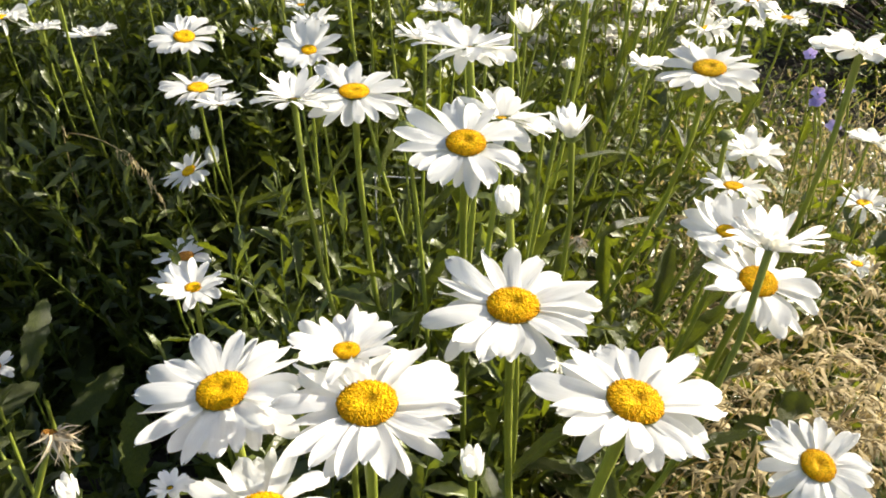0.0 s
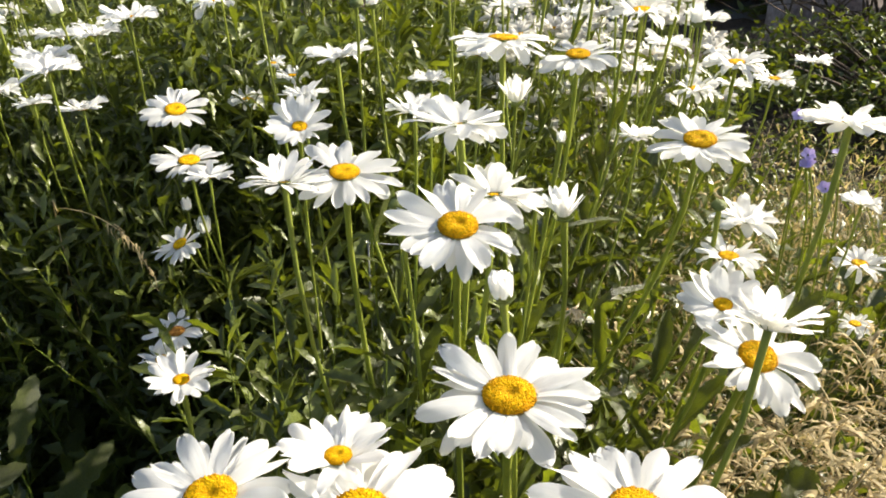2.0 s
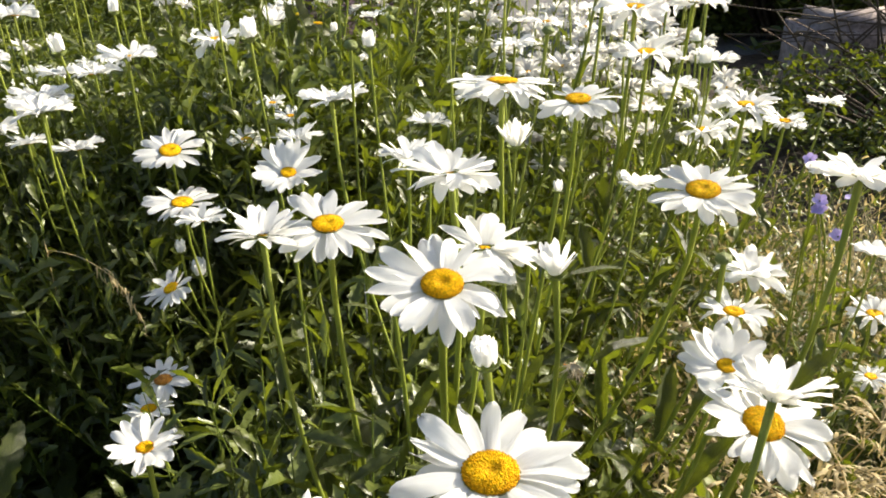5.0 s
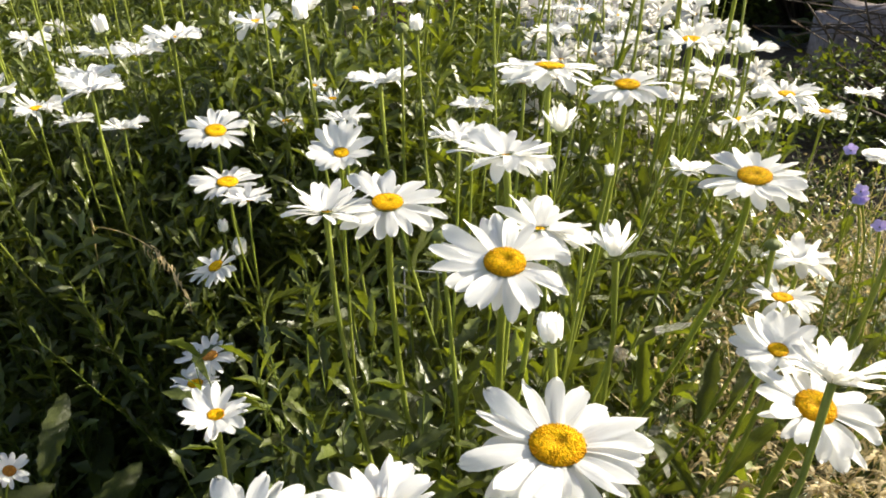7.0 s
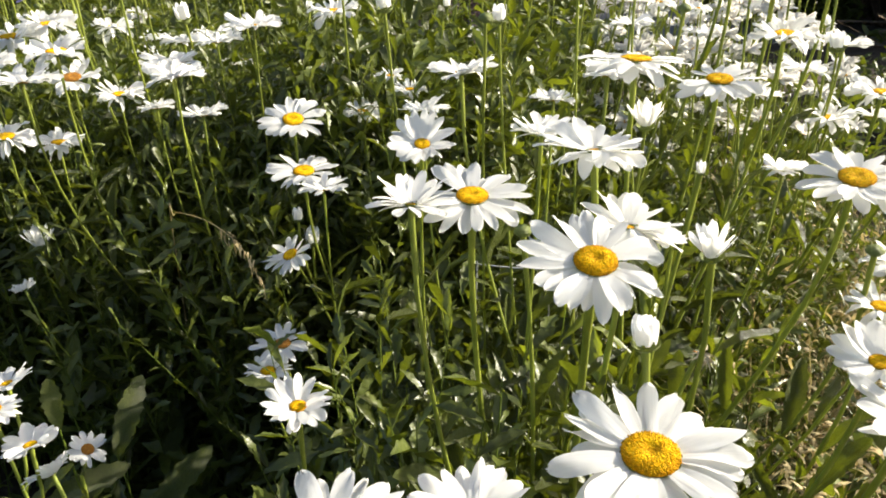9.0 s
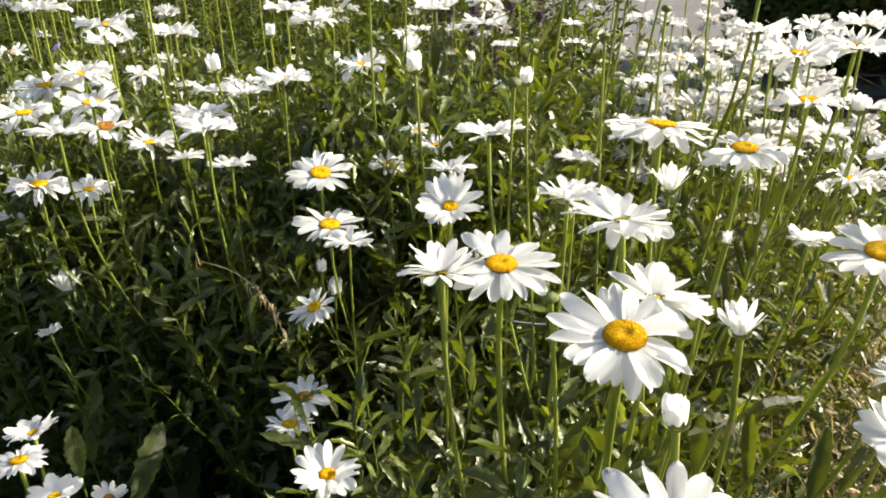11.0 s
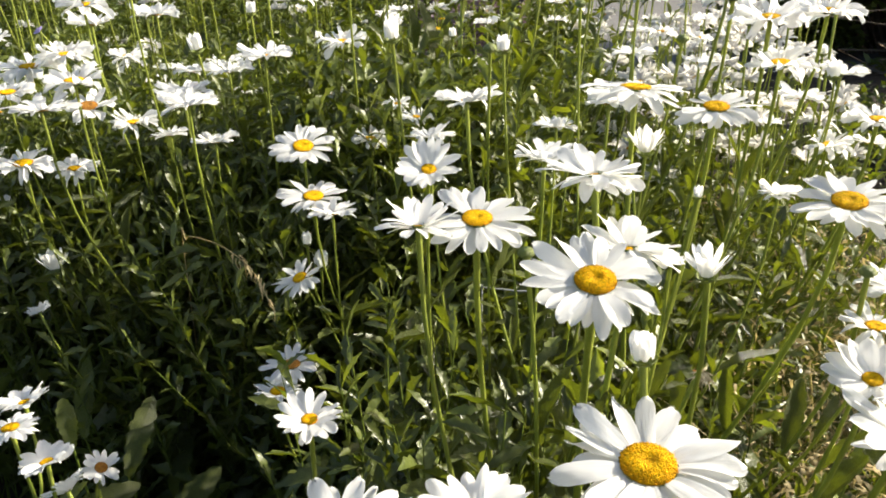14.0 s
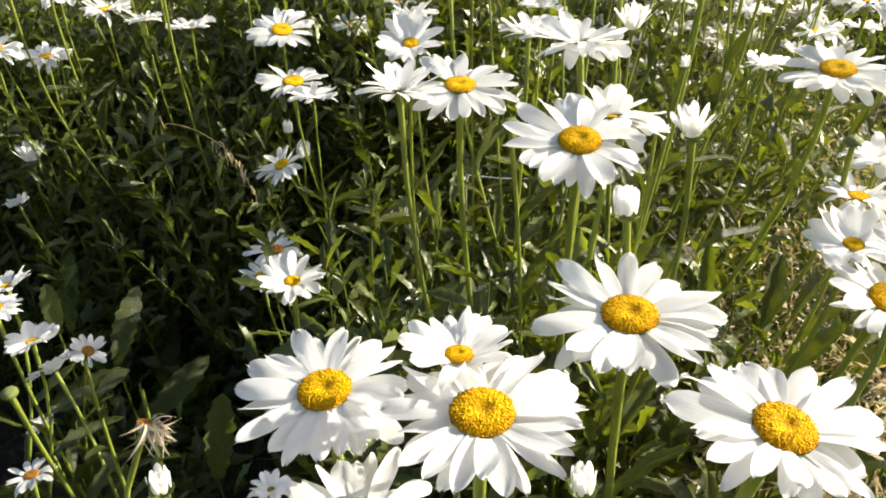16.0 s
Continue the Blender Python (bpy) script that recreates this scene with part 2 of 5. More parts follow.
def petal_mesh(k, wild=1.0):
    """A strap-shaped ray petal with a blunt, notched tip and two grooves; k picks how it bends."""
    r = random.Random(100 + k)
    bend, lift = [(-0.10, 0.06), (-0.22, 0.10), (-0.34, 0.14), (0.05, 0.02), (-0.16, 0.02), (-0.05, 0.12), (-0.60, 0.22), (-0.28, 0.20)][k % 8]
    us = [0, 0.10, 0.25, 0.42, 0.60, 0.76, 0.88, 0.96, 1.0]
    ws = [[0.40, 0.62, 0.84, 0.97, 1.0, 0.90, 0.68, 0.41, 0.15], [0.36, 0.52, 0.72, 0.90, 1.0, 0.96, 0.76, 0.48, 0.20],
          [0.42, 0.68, 0.92, 1.0, 0.96, 0.86, 0.66, 0.42, 0.16]][k % 3]
    cols, v = 7, []
    sway, notch, asym = r.uniform(-0.10, 0.10) * wild * wild, r.uniform(0.01, 0.05), r.uniform(-0.05, 0.05)
    cup = r.uniform(-0.45, 0.6) * wild
    jag = [r.uniform(0, 0.035 if wild == 1 else 0.11) for c in range(7)]
    wave, curl = r.uniform(0.008, 0.03) * wild, r.uniform(-0.12, 0.12) * wild
    for u, w in zip(us, ws):
        for c in range(cols):
            s = 2 * c / (cols - 1) - 1
            y = 0.5 * s * w + sway * u * u + asym * math.sin(3 * u)
            x = u - notch * (1 if c in (2, 4) else 0) * (u > 0.9) - 0.03 * abs(s) * u - jag[c] * max(0, u - 0.82) / 0.18
            z = lift * u + bend * u * u + 0.05 * w * cup * (s * s - 0.4) - 0.016 * (1 if c in (2, 4) else 0) * min(1, 4 * u) * (1 - 0.4 * u)
            z += wave * math.sin(7 * u + k + 2.5 * s) * u + curl * s * u * u * w
            v.append((x, y, z))
    n = len(us)
    f = [(i * cols + j, (i + 1) * cols + j, (i + 1) * cols + j + 1, i * cols + j + 1) for i in range(n - 1) for j in range(cols - 1)]
    return mesh_of("petal", v, f)


PETALS = [petal_mesh(k) for k in range(16)]
LOOSE_PETALS = [petal_mesh(k + 30, 2.3) for k in range(16)]
STRAIGHT = [petal_mesh(k, 1.5) for k in (40, 43, 44, 45, 51, 52)]


def disc_mesh(k, count=760, segs=22):
    """A domed, dented disc of unit radius, set with small florets in spirals."""
    chunks = []
    rr = np.linspace(0, 1, 9)
    dome = lambda q: 0.38 * np.sqrt(np.maximum(0, 1 - (0.97 * q) ** 2)) - 0.16 * np.exp(-(q / 0.32) ** 2) - 0.10
    v = [(q * math.cos(2 * math.pi * j / segs), q * math.sin(2 * math.pi * j / segs), dome(q) - 0.03) for q in rr for j in range(segs)]
    f = [(i * segs + j, (i + 1) * segs + j, (i + 1) * segs + (j + 1) % segs, i * segs + (j + 1) % segs) for i in range(8) for j in range(segs)]
    chunks.append((np.array(v), np.array(f)))
    r = random.Random(k)
    for i in range(count):
        q = math.sqrt((i + 0.5) / count) * 0.98
        a = i * 2.399963 + k + r.uniform(-0.5, 0.5) / (1 + 12 * q)
        size = (0.021 + 0.012 * q * r.uniform(0.8, 1.2)) * (760 / count) ** 0.5
        h = (0.014 + 0.040 * q * q) * r.uniform(0.3, 1.7)
        slope = math.atan2(dome(q + 0.02) - dome(q - 0.02), 0.04)
        nx = -math.sin(slope)
        nz = math.cos(slope)
        c, s = math.cos(a), math.sin(a)
        base = np.array((q * c, q * s, dome(q) - 0.03))
        n = np.array((nx * c, nx * s, nz))
        t1 = np.array((-s, c, 0.0))
        t2 = np.cross(n, t1)
        b = [base + size * (x * t1 + y * t2) for x, y in ((-1, -1), (1, -1), (1, 1), (-1, 1))]
        t = [base + n * h + 0.70 * size * (x * t1 + y * t2) for x, y in ((-1, -1), (1, -1), (1, 1), (-1, 1))]
        chunks.append((np.array(b + t), np.array([(0, 1, 5, 4), (1, 2, 6, 5), (2, 3, 7, 6), (3, 0, 4, 7), (4, 5, 6, 7)])))
    return joined("disc", chunks)


def calyx_mesh():
    """The green cup of overlapping bracts under the petals, unit radius: three staggered rows of scales in one skin."""
    prof = [(0.14, -0.47, 0), (0.40, -0.41, 0), (0.60, -0.34, 0), (0.70, -0.27, 1), (0.68, -0.26, 1), (0.86, -0.15, 1), (0.97, -0.04, 2), (0.95, -0.03, 2), (1.00, 0.03, 2)]
    segs, v = 36, []
    for i, (q, z, row) in enumerate(prof):
        for j in range(segs):
            a = 2 * math.pi * j / segs
            lobe = abs(math.cos(6 * a + 0.5 * math.pi * (row % 2)))
            k = 1 + (0.07 * lobe if i in (3, 6, 8) else 0.02 * lobe)
            v.append((q * k * math.cos(a), q * k * math.sin(a), z + (0.05 * lobe if i in (3, 6, 8) else 0)))
    f = [(i * segs + j, i * segs + (j + 1) % segs, (i + 1) * segs + (j + 1) % segs, (i + 1) * segs + j) for i in range(len(prof) - 1) for j in range(segs)]
    return mesh_of("calyx", v, f)


DISCS = [disc_mesh(k) for k in range(3)]
SMALL_DISCS = [disc_mesh(k + 20, 120, 14) for k in range(3)]
OLD_DISCS = [disc_mesh(k + 7, 260, 16) for k in range(2)]
CALYXES = calyx_mesh()


def leaf_template(k, teeth=True):
    """A lance-shaped, toothed daisy leaf, length and width 1."""
    n = 15 if teeth else 8
    us = np.linspace(0, 1, n)
    w = np.clip(0.22 + 1.25 * us ** 0.9 * (1 - us ** 2.2), 0, 1) * np.where(us > 0.97, 0.12, 1)
    w /= w.max()
    if teeth:
        w = w * np.where(np.arange(n) % 2, 1.0, 0.80)
        w[-1] = 0.05
    rise = [0.10 * u - (0.16 + 0.12 * (k % 4)) * u * u + 0.012 * math.sin(14 * u + k) for u in us]
    return blade(us, w, rise, 0.05 + 0.05 * (k % 3))


LEAVES = [mesh_of("leaf", *leaf_template(k)) for k in range(8)]


def wild_leaf(k):
    """A small, crinkled, lobed leaf as it stands in the thick of the bed: bent, twisted, length and width 1."""
    q = random.Random(900 + k)
    us = [0, 0.24, 0.46, 0.62, 0.82, 1.0]
    ws = [0.22, 0.50, 1.0, 0.76, 0.72, 0.10] if k % 2 else [0.25, 0.72, 0.66, 1.0, 0.62, 0.08]
    side, twist, drop, fold = q.uniform(-0.28, 0.28), q.uniform(-1.3, 1.3), q.uniform(0.0, 0.5), q.uniform(0.02, 0.30)
    v = []
    for u, w in zip(us, ws):
        w *= q.uniform(0.85, 1.15)
        for s in (-1, 0, 1):
            a = twist * u
            y, z = 0.5 * s * w * math.cos(a), 0.16 * s * w * math.sin(a) + fold * w * (abs(s) - 0.5) * 0.4 + 0.03 * math.sin(8 * u + 2 * s + k)
            v.append((u * (1 - 0.12 * drop * u) - 0.05 * abs(s) * (w > 0.7), y + side * u * u * 2.5, z + 0.16 * u - drop * u * u))
    f = [(i * 3 + j, (i + 1) * 3 + j, (i + 1) * 3 + j + 1, i * 3 + j + 1) for i in range(5) for j in range(2)]
    return np.array(v), np.array(f)


def lance_leaf(k):
    """A pointed leaf with coarse teeth, folded along its rib and crinkled; length and width 1."""
    q = random.Random(1300 + k)
    us = [0, 0.16, 0.28, 0.40, 0.50, 0.62, 0.72, 0.84, 1.0]
    ws = [0.22, 0.36, 0.72, 0.66, 1.0, 0.74, 0.98, 0.48, 0.05]
    side, twist, drop, fold = q.uniform(-0.18, 0.18), q.uniform(-1.1, 1.1), q.uniform(0.05, 0.50), q.uniform(0.05, 0.40)
    v = []
    for i, (u, w) in enumerate(zip(us, ws)):
        w *= q.uniform(0.88, 1.1)
        for s in (-1, 0, 1):
            a = twist * u
            v.append((u + (0.04 * abs(s) if w > 0.65 else 0), 0.5 * s * w * math.cos(a) + side * u * u,
                      0.2 * s * w * math.sin(a) + 0.4 * fold * w * (abs(s) - 0.5) + 0.16 * u - drop * u * u + q.uniform(-0.022, 0.022)))
    f = [(i * 3 + j, (i + 1) * 3 + j, (i + 1) * 3 + j + 1, i * 3 + j + 1) for i in range(8) for j in range(2)]
    return np.array(v), np.array(f)


SOFT = [wild_leaf(k) for k in range(12)] + [lance_leaf(k) for k in range(12)]
FAR_LEAVES = [blade(np.linspace(0, 1, 4), np.array([0.3, 1, 0.75, 0.1]), [0.1 * u - (0.1 + 0.03 * k) * u * u for u in np.linspace(0, 1, 4)], 0.2, 3) for k in range(12)]


def frame_of(normal, spin=0.0):
    """A rotation whose z axis is normal."""
    q = Vector((0, 0, 1)).rotation_difference(Vector(normal).normalized())
    return q.to_matrix().to_4x4() @ Matrix.Rotation(spin, 4, "Z")


def stem_points(head, normal, base, n=12):
    """From the flower down to the ground: along the flower's axis first, then upright."""
    h, b, nn = Vector(head), Vector(base), Vector(normal)
    reach = (h - b).length
    c1 = h - nn * reach * 0.30
    c2 = Vector((b.x * 0.85 + h.x * 0.15, b.y * 0.85 + h.y * 0.15, h.z * 0.40))
    out = []
    for i in range(n):
        t = i / (n - 1)
        out.append(h * (1 - t) ** 3 + c1 * 3 * t * (1 - t) ** 2 + c2 * 3 * t * t * (1 - t) + b * t ** 3)
    return out


def local(ob_origin, m):
    return Matrix.Translation(-Vector(ob_origin)) @ m


def add_stem(thing, origin, head, normal, r, thick=0.0026, leaves=5, low=0.22, high=0.76, material=STEM, size=1.15):
    """Stem, with its own leaves on the lower part, under thing."""
    base = Vector(origin)
    pts = stem_points(head, normal, base)
    v, f = tube([p - base for p in pts], [thick * (1.35 if i == 0 else 1.0 + 0.008 * i) for i in range(len(pts))])
    stem = put("stem", mesh_of("stem", v, f), material, thing)
    for i in range(leaves):
        t = 1 - (low + (high - low) * (i + r.uniform(0.1, 0.9)) / max(leaves, 1))
        k = min(int(t * (len(pts) - 1)), len(pts) - 2)
        p = pts[k].lerp(pts[k + 1], t * (len(pts) - 1) - k)
        long = size * (0.034 + 0.046 * t) * r.uniform(0.75, 1.25)
        m = (Matrix.Translation(p) @ Matrix.Rotation(i * 2.4 + r.uniform(-0.4, 0.4), 4, "Z") @ Matrix.Rotation(-radians(r.uniform(30, 75)), 4, "Y")
             @ Matrix.Rotation(r.uniform(-0.5, 0.5), 4, "X") @ Matrix.Diagonal((long, long * r.uniform(0.20, 0.30), long, 1)))
        put("leaf", r.choice(LEAVES), LEAF, stem, local(base, m))


LABELS = {
    "open": "white daisy, golden disc and spread petals, on green stem",
    "cup": "white daisy with raised overlapping petals hiding its disc",
    "cupopen": "white daisy with petals lifted around a golden disc",
    "old": "ageing white daisy with browned disc and loose petals",
    "side": "tall white daisy held level above its green stem",
    "away": "white daisy turned away, showing its green calyx",
    "far": "small white daisy in the thick of the bed",
}
count = 0


def foot(x, y, r):
    """Where a stem leaves the ground: stems fan out from the middle of their clump."""
    if x < -0.2 and y > 0.8:
        return Vector((x + r.gauss(0, 0.05), max(y + 0.17, 1.10) + r.gauss(0.04, 0.02), 0))
    cx, cy = min(((-0.01, 0.66), (-0.45, 0.45), (0.30, 0.75), (-0.15, 1.30), (0.35, 1.2)), key=lambda c: (c[0] - x) ** 2 + (c[1] - y) ** 2)
    pull, most = 0.50, 0.17
    dx, dy = pull * (cx - x), pull * (cy - y)
    if x > 0.08 and y < 1.3:                             # the right-hand side leans outwards
        dx = -0.75 * min(x, 0.22)
    k = min(1, most / (math.hypot(dx, dy) + 1e-6))
    return Vector((x + k * dx + r.gauss(0, 0.055), y + k * dy + r.gauss(0, 0.04), 0))


def daisy(x, y, z, wide, tilt, toward, kind="open", petals=0, broad=1.0, rays=()):
    """A daisy: stem, leaves, calyx, disc and every ray petal. tilt and toward: the way its face leans, in degrees."""
    global count
    count += 1
    r = random.Random(count * 31)
    a, t = radians(toward), radians(tilt)
    normal = Vector((math.sin(t) * math.cos(a), math.sin(t) * math.sin(a), math.cos(t)))
    origin = foot(x, y, r)
    thing = tagged(new("daisy"), LABELS[kind], "daisy", "daisies in the bed")
    thing.location = origin
    head = Matrix.Translation((x, y, z)) @ frame_of(normal, 0 if rays else r.uniform(0, 6.28))
    rad = wide / 2
    disc_r = rad * {"open": 0.29 if y < 0.95 else 0.25, "old": 0.29, "cupopen": 0.22}.get(kind, 0.18)
    add_stem(thing, origin, Vector((x, y, z)) - normal * disc_r * 0.40, normal, r, min(0.0025, max(0.0011, (0.031 if y < 0.6 else 0.024 if x > -0.2 or y < 0.8 else 0.017) * wide)), 9 if y < 1.3 else 5, high=0.62 if z < 0.52 and x > -0.3 else 0.76)
    put("calyx", CALYXES, CALYX, thing, local(origin, head @ Matrix.Diagonal((disc_r * 0.98, disc_r * 0.98, disc_r, 1))))
    old = kind == "old"
    flat = y > 0.8 and not rays
    shrink = 0.60 if kind == "cup" and not flat else 1.0
    put("disc", r.choice(OLD_DISCS if old else DISCS if y < 0.75 else SMALL_DISCS), DISC_OLD if old else DISC, thing, local(origin, head @ Matrix.Translation((0, 0, disc_r * (-0.20 if kind == "cup" else 0.10)))
        @ Matrix.Diagonal((disc_r * shrink, disc_r * shrink, disc_r * (1.0 if y < 0.5 and kind != "cup" else 0.62), 1))), "browned disc" if old else "golden disc")
    full = {"cup": 1.12, "side": 1.12, "cupopen": 1.05}.get(kind, 1.0)
    for i, (ang, up, share) in enumerate(rays):          # petals whose directions are known
        away = rad * share - disc_r * 0.7
        k = r.choice((0, 1, 3, 4, 5, 7, 8, 9, 11, 12, 13))
        dip = (-0.04, -0.12, -0.20, 0.07, -0.14, 0.07, -0.38, -0.08)[k % 8]
        across = away * r.uniform(0.26, 0.36) * broad * full
        m = (head @ Matrix.Rotation(radians(ang), 4, "Z") @ Matrix.Translation((disc_r * 0.75, 0, -0.02 * disc_r - 0.0007 * (i % 2)))
             @ Matrix.Rotation(-radians(up) + math.atan(dip), 4, "Y") @ Matrix.Rotation(r.uniform(-0.22, 0.22), 4, "X")
             @ Matrix.Diagonal((away, across, away, 1)))
        put("petal", PETALS[k], PETAL, thing, local(origin, m))
    if rays:                                             # an under-layer closes the gaps between them
        known = sorted(rays)
        gaps = sorted((((known[(i + 1) % len(known)][0] - q[0]) % 360, q, known[(i + 1) % len(known)]) for i, q in enumerate(known)), reverse=True)
        for j, (gap, q, q2) in enumerate(gaps[:18 if full > 1.1 else 6 if y > 0.45 else 7]):
            if gap < 9:
                break
            for part_of in ((0.5,) if gap < (26 if full > 1.1 else 44) else (0.34, 0.67)):
                away = rad * min(q[2], q2[2]) * r.uniform(0.80, 0.96) - disc_r * 0.7
                across = away * r.uniform(0.30, 0.40) * broad * full
                m = (head @ Matrix.Rotation(radians(q[0] + gap * part_of + r.uniform(-3, 3)), 4, "Z") @ Matrix.Translation((disc_r * 0.75, 0, -0.05 * disc_r - 0.0016))
                     @ Matrix.Rotation(-radians(0.5 * (q[1] + q2[1]) - r.uniform(0, 7)), 4, "Y") @ Matrix.Rotation(r.uniform(-0.3, 0.3), 4, "X")
                     @ Matrix.Diagonal((away, across, away, 1)))
                put("petal", r.choice(PETALS), PETAL, thing, local(origin, m))
        return thing
    loose = kind in ("cup", "side", "cupopen") or y > 0.7
    n = petals or {"open": 30 if loose else 24, "cup": 27, "cupopen": 24, "old": 15, "side": 32, "away": 22}[kind]
    for i in range(n):
        ang = 2 * math.pi * (i + r.uniform(-0.28, 0.28)) / n
        if kind == "cup":
            up = r.uniform(0, 34) if flat else r.uniform(14, 46) - 12 * (i % 2)
        elif kind == "cupopen":
            up = r.uniform(8, 30)
        elif kind == "side":
            up = r.uniform(0, 32) if flat else r.uniform(-4, 34)
        elif kind == "away":
            up = r.uniform(18, 46)
        elif kind == "old":
            up = r.choice((r.uniform(-30, 10), r.uniform(5, 35)))
        else:
            up = (r.uniform(-6, 16) if y < 0.55 else r.uniform(0, 32)) if r.random() > 0.14 else r.uniform(-38, -8)
        away = (rad - disc_r * 0.8) * (r.uniform(0.74, 1.08) if loose else r.uniform(0.86, 1.06))
        across = away * r.uniform(0.28, 0.40) * broad * (21 / n) ** 0.5 * (0.95 if flat else 1.45 if kind in ("cup", "cupopen", "side") else 1.0)
        m = (head @ Matrix.Rotation(ang, 4, "Z") @ Matrix.Translation((disc_r * 0.80, 0, -0.02 * disc_r - 0.0006 * (i % 2)))
             @ Matrix.Rotation(-radians(up), 4, "Y") @ Matrix.Rotation(r.uniform(-0.45, 0.45) if loose else r.uniform(-0.30, 0.30), 4, "X")
             @ Matrix.Diagonal((away, across, away, 1)))
        put("petal", r.choice(STRAIGHT if flat and kind in ("cup", "side") and i % 4 else LOOSE_PETALS if loose and (y > 0.85 or i % 3 == 0) else PETALS), PETAL, thing, local(origin, m))
    return thing


def bud(x, y, z, wide, tilt, toward, kind="bud"):
    """A daisy that is opening: half open, showing a white tuft, or still green."""
    global count
    count += 1
    r = random.Random(count * 17)
    origin = foot(x, y, r)
    label = {"half": "half-opened daisy with upright white petals", "bud": "plump daisy bud with a tuft of white petals",
             "green": "small round closed green daisy bud"}[kind]
    thing = tagged(new("daisy_bud"), label, "flower bud", "daisy buds in the bed")
    thing.location = origin
    normal = Vector((r.uniform(-0.15, 0.15), r.uniform(-0.15, 0.10), 1)).normalized()
    head = Matrix.Translation((x, y, z)) @ frame_of(normal, r.uniform(0, 6.28))
    rad = wide / 2
    cup = rad * {"half": 0.54, "bud": 0.85, "green": 1.0}[kind]
    low = -cup * 0.55
    add_stem(thing, origin, Vector((x, y, z)) + normal * (low - cup * 0.42), normal, r, 0.0017 if y < 0.7 else 0.0013, 4)
    put("calyx", CALYXES, CALYX, thing, local(origin, head @ Matrix.Translation((0, 0, low)) @ Matrix.Diagonal((cup, cup, cup * 1.25, 1))))
    if kind == "green":
        put("tip", DOME, CALYX, thing, local(origin, head @ Matrix.Translation((0, 0, low)) @ Matrix.Diagonal((cup * 0.97, cup * 0.97, cup * 0.75, 1))))
        return thing
    n = 22 if kind == "half" else 14
    for i in range(n):
        row = i % 2
        ang = 2 * math.pi * (i + r.uniform(-0.2, 0.2)) / n
        up = r.uniform(46, 78) if kind == "half" else r.uniform(80, 97)
        away = rad * (1.5 if kind == "half" else 1.6) * r.uniform(0.85, 1.12)
        across = cup * (0.70 if kind == "half" else 0.72)
        m = (head @ Matrix.Rotation(ang, 4, "Z") @ Matrix.Translation((cup * (0.80 if kind == "bud" else 0.6) * (1 - 0.3 * row), 0, low * 0.7))
             @ Matrix.Rotation(-radians(up), 4, "Y") @ Matrix.Diagonal((away, across, away * 0.5, 1)))
        put("petal", BUD_PETALS[i % len(BUD_PETALS)], BUD_WHITE if kind == "bud" else PETAL, thing, local(origin, m))
    return thing


def dome_mesh():
    segs, rings = 14, 6
    v = [(math.cos(a) * math.cos(b), math.sin(a) * math.cos(b), math.sin(b)) for b in np.linspace(0, 1.5, rings) for a in np.linspace(0, 2 * math.pi, segs, endpoint=False)]
    f = [(i * segs + j, i * segs + (j + 1) % segs, (i + 1) * segs + (j + 1) % segs, (i + 1) * segs + j) for i in range(rings - 1) for j in range(segs)]
    return mesh_of("tip", v, f)


DOME = dome_mesh()
BUD_PETALS = [petal_mesh(k) for k in (3, 5, 11)]

# ---- ground, path and distance ----
def sheet(name, x0, x1, y0, y1, z, step, bump=0.0, edge=None):
    xs, ys = np.arange(x0, x1 + 1e-6, step), np.arange(y0, y1 + 1e-6, step)
    gx, gy = np.meshgrid(xs, ys)
    gz = np.array([[z + bump * noise.noise((x * 7, y * 7, 3.1)) + bump * 0.5 * noise.noise((x * 23, y * 23, 1.7)) for x in xs] for y in ys]) if bump else np.full(gx.shape, z)
    w = len(xs)
    i, j = np.meshgrid(np.arange(len(ys) - 1), np.arange(w - 1), indexing="ij")
    f = np.stack([i * w + j, i * w + j + 1, (i + 1) * w + j + 1, (i + 1) * w + j], -1).reshape(-1, 4)
    return joined(name, [(np.stack([gx, gy, gz], -1).reshape(-1, 3), f)])


bed = put("bed_soil", sheet("bed_soil", -3.0, 3.0, -0.6, 4.2, 0.0, 0.05, 0.025), SOIL)
tagged(bed, "dark crumbly soil of the flower bed", "soil", kind="structure")
back = put("garden_soil", sheet("garden_soil", -5.6, -0.45, 4.2, 6.6, 0.0, 0.10, 0.025), SOIL)
tagged(back, "dark soil under the garden plants behind", "soil", kind="structure")
ground_mesh = joined("ground", [(np.array([(-400, -400, -0.06), (400, -400, -0.06), (400, 400, -0.06), (-400, 400, -0.06)], float), np.array([(0, 1, 2, 3)]))])
tagged(put("ground", ground_mesh, LAWN), "sun-dried yellowish grass around the bed", "ground", kind="structure")


def strip(name, outer, inner, z0, z1, material, label, category, a0=-0.9, a1=0.9, centre=(1.2, -4.0)):
    """A curved slab between two radii, with real thickness."""
    n = 40
    v, f = [], []
    for i in range(n + 1):
        a = a0 + (a1 - a0) * i / n
        for q in (inner, outer):
            for z in (z0, z1):
                v.append((centre[0] + q * math.sin(a), centre[1] + q * math.cos(a), z))
    for i in range(n):
        b, c = 4 * i, 4 * i + 4
        f += [(b + 1, c + 1, c + 3, b + 3), (b, b + 1, b + 1, b)][:1] + [(b, c, c + 1, b + 1), (b + 2, b + 3, c + 3, c + 2)]
    me = mesh_of(name, v, f, False)
    return tagged(put(name, me, material), label, category, kind="structure")


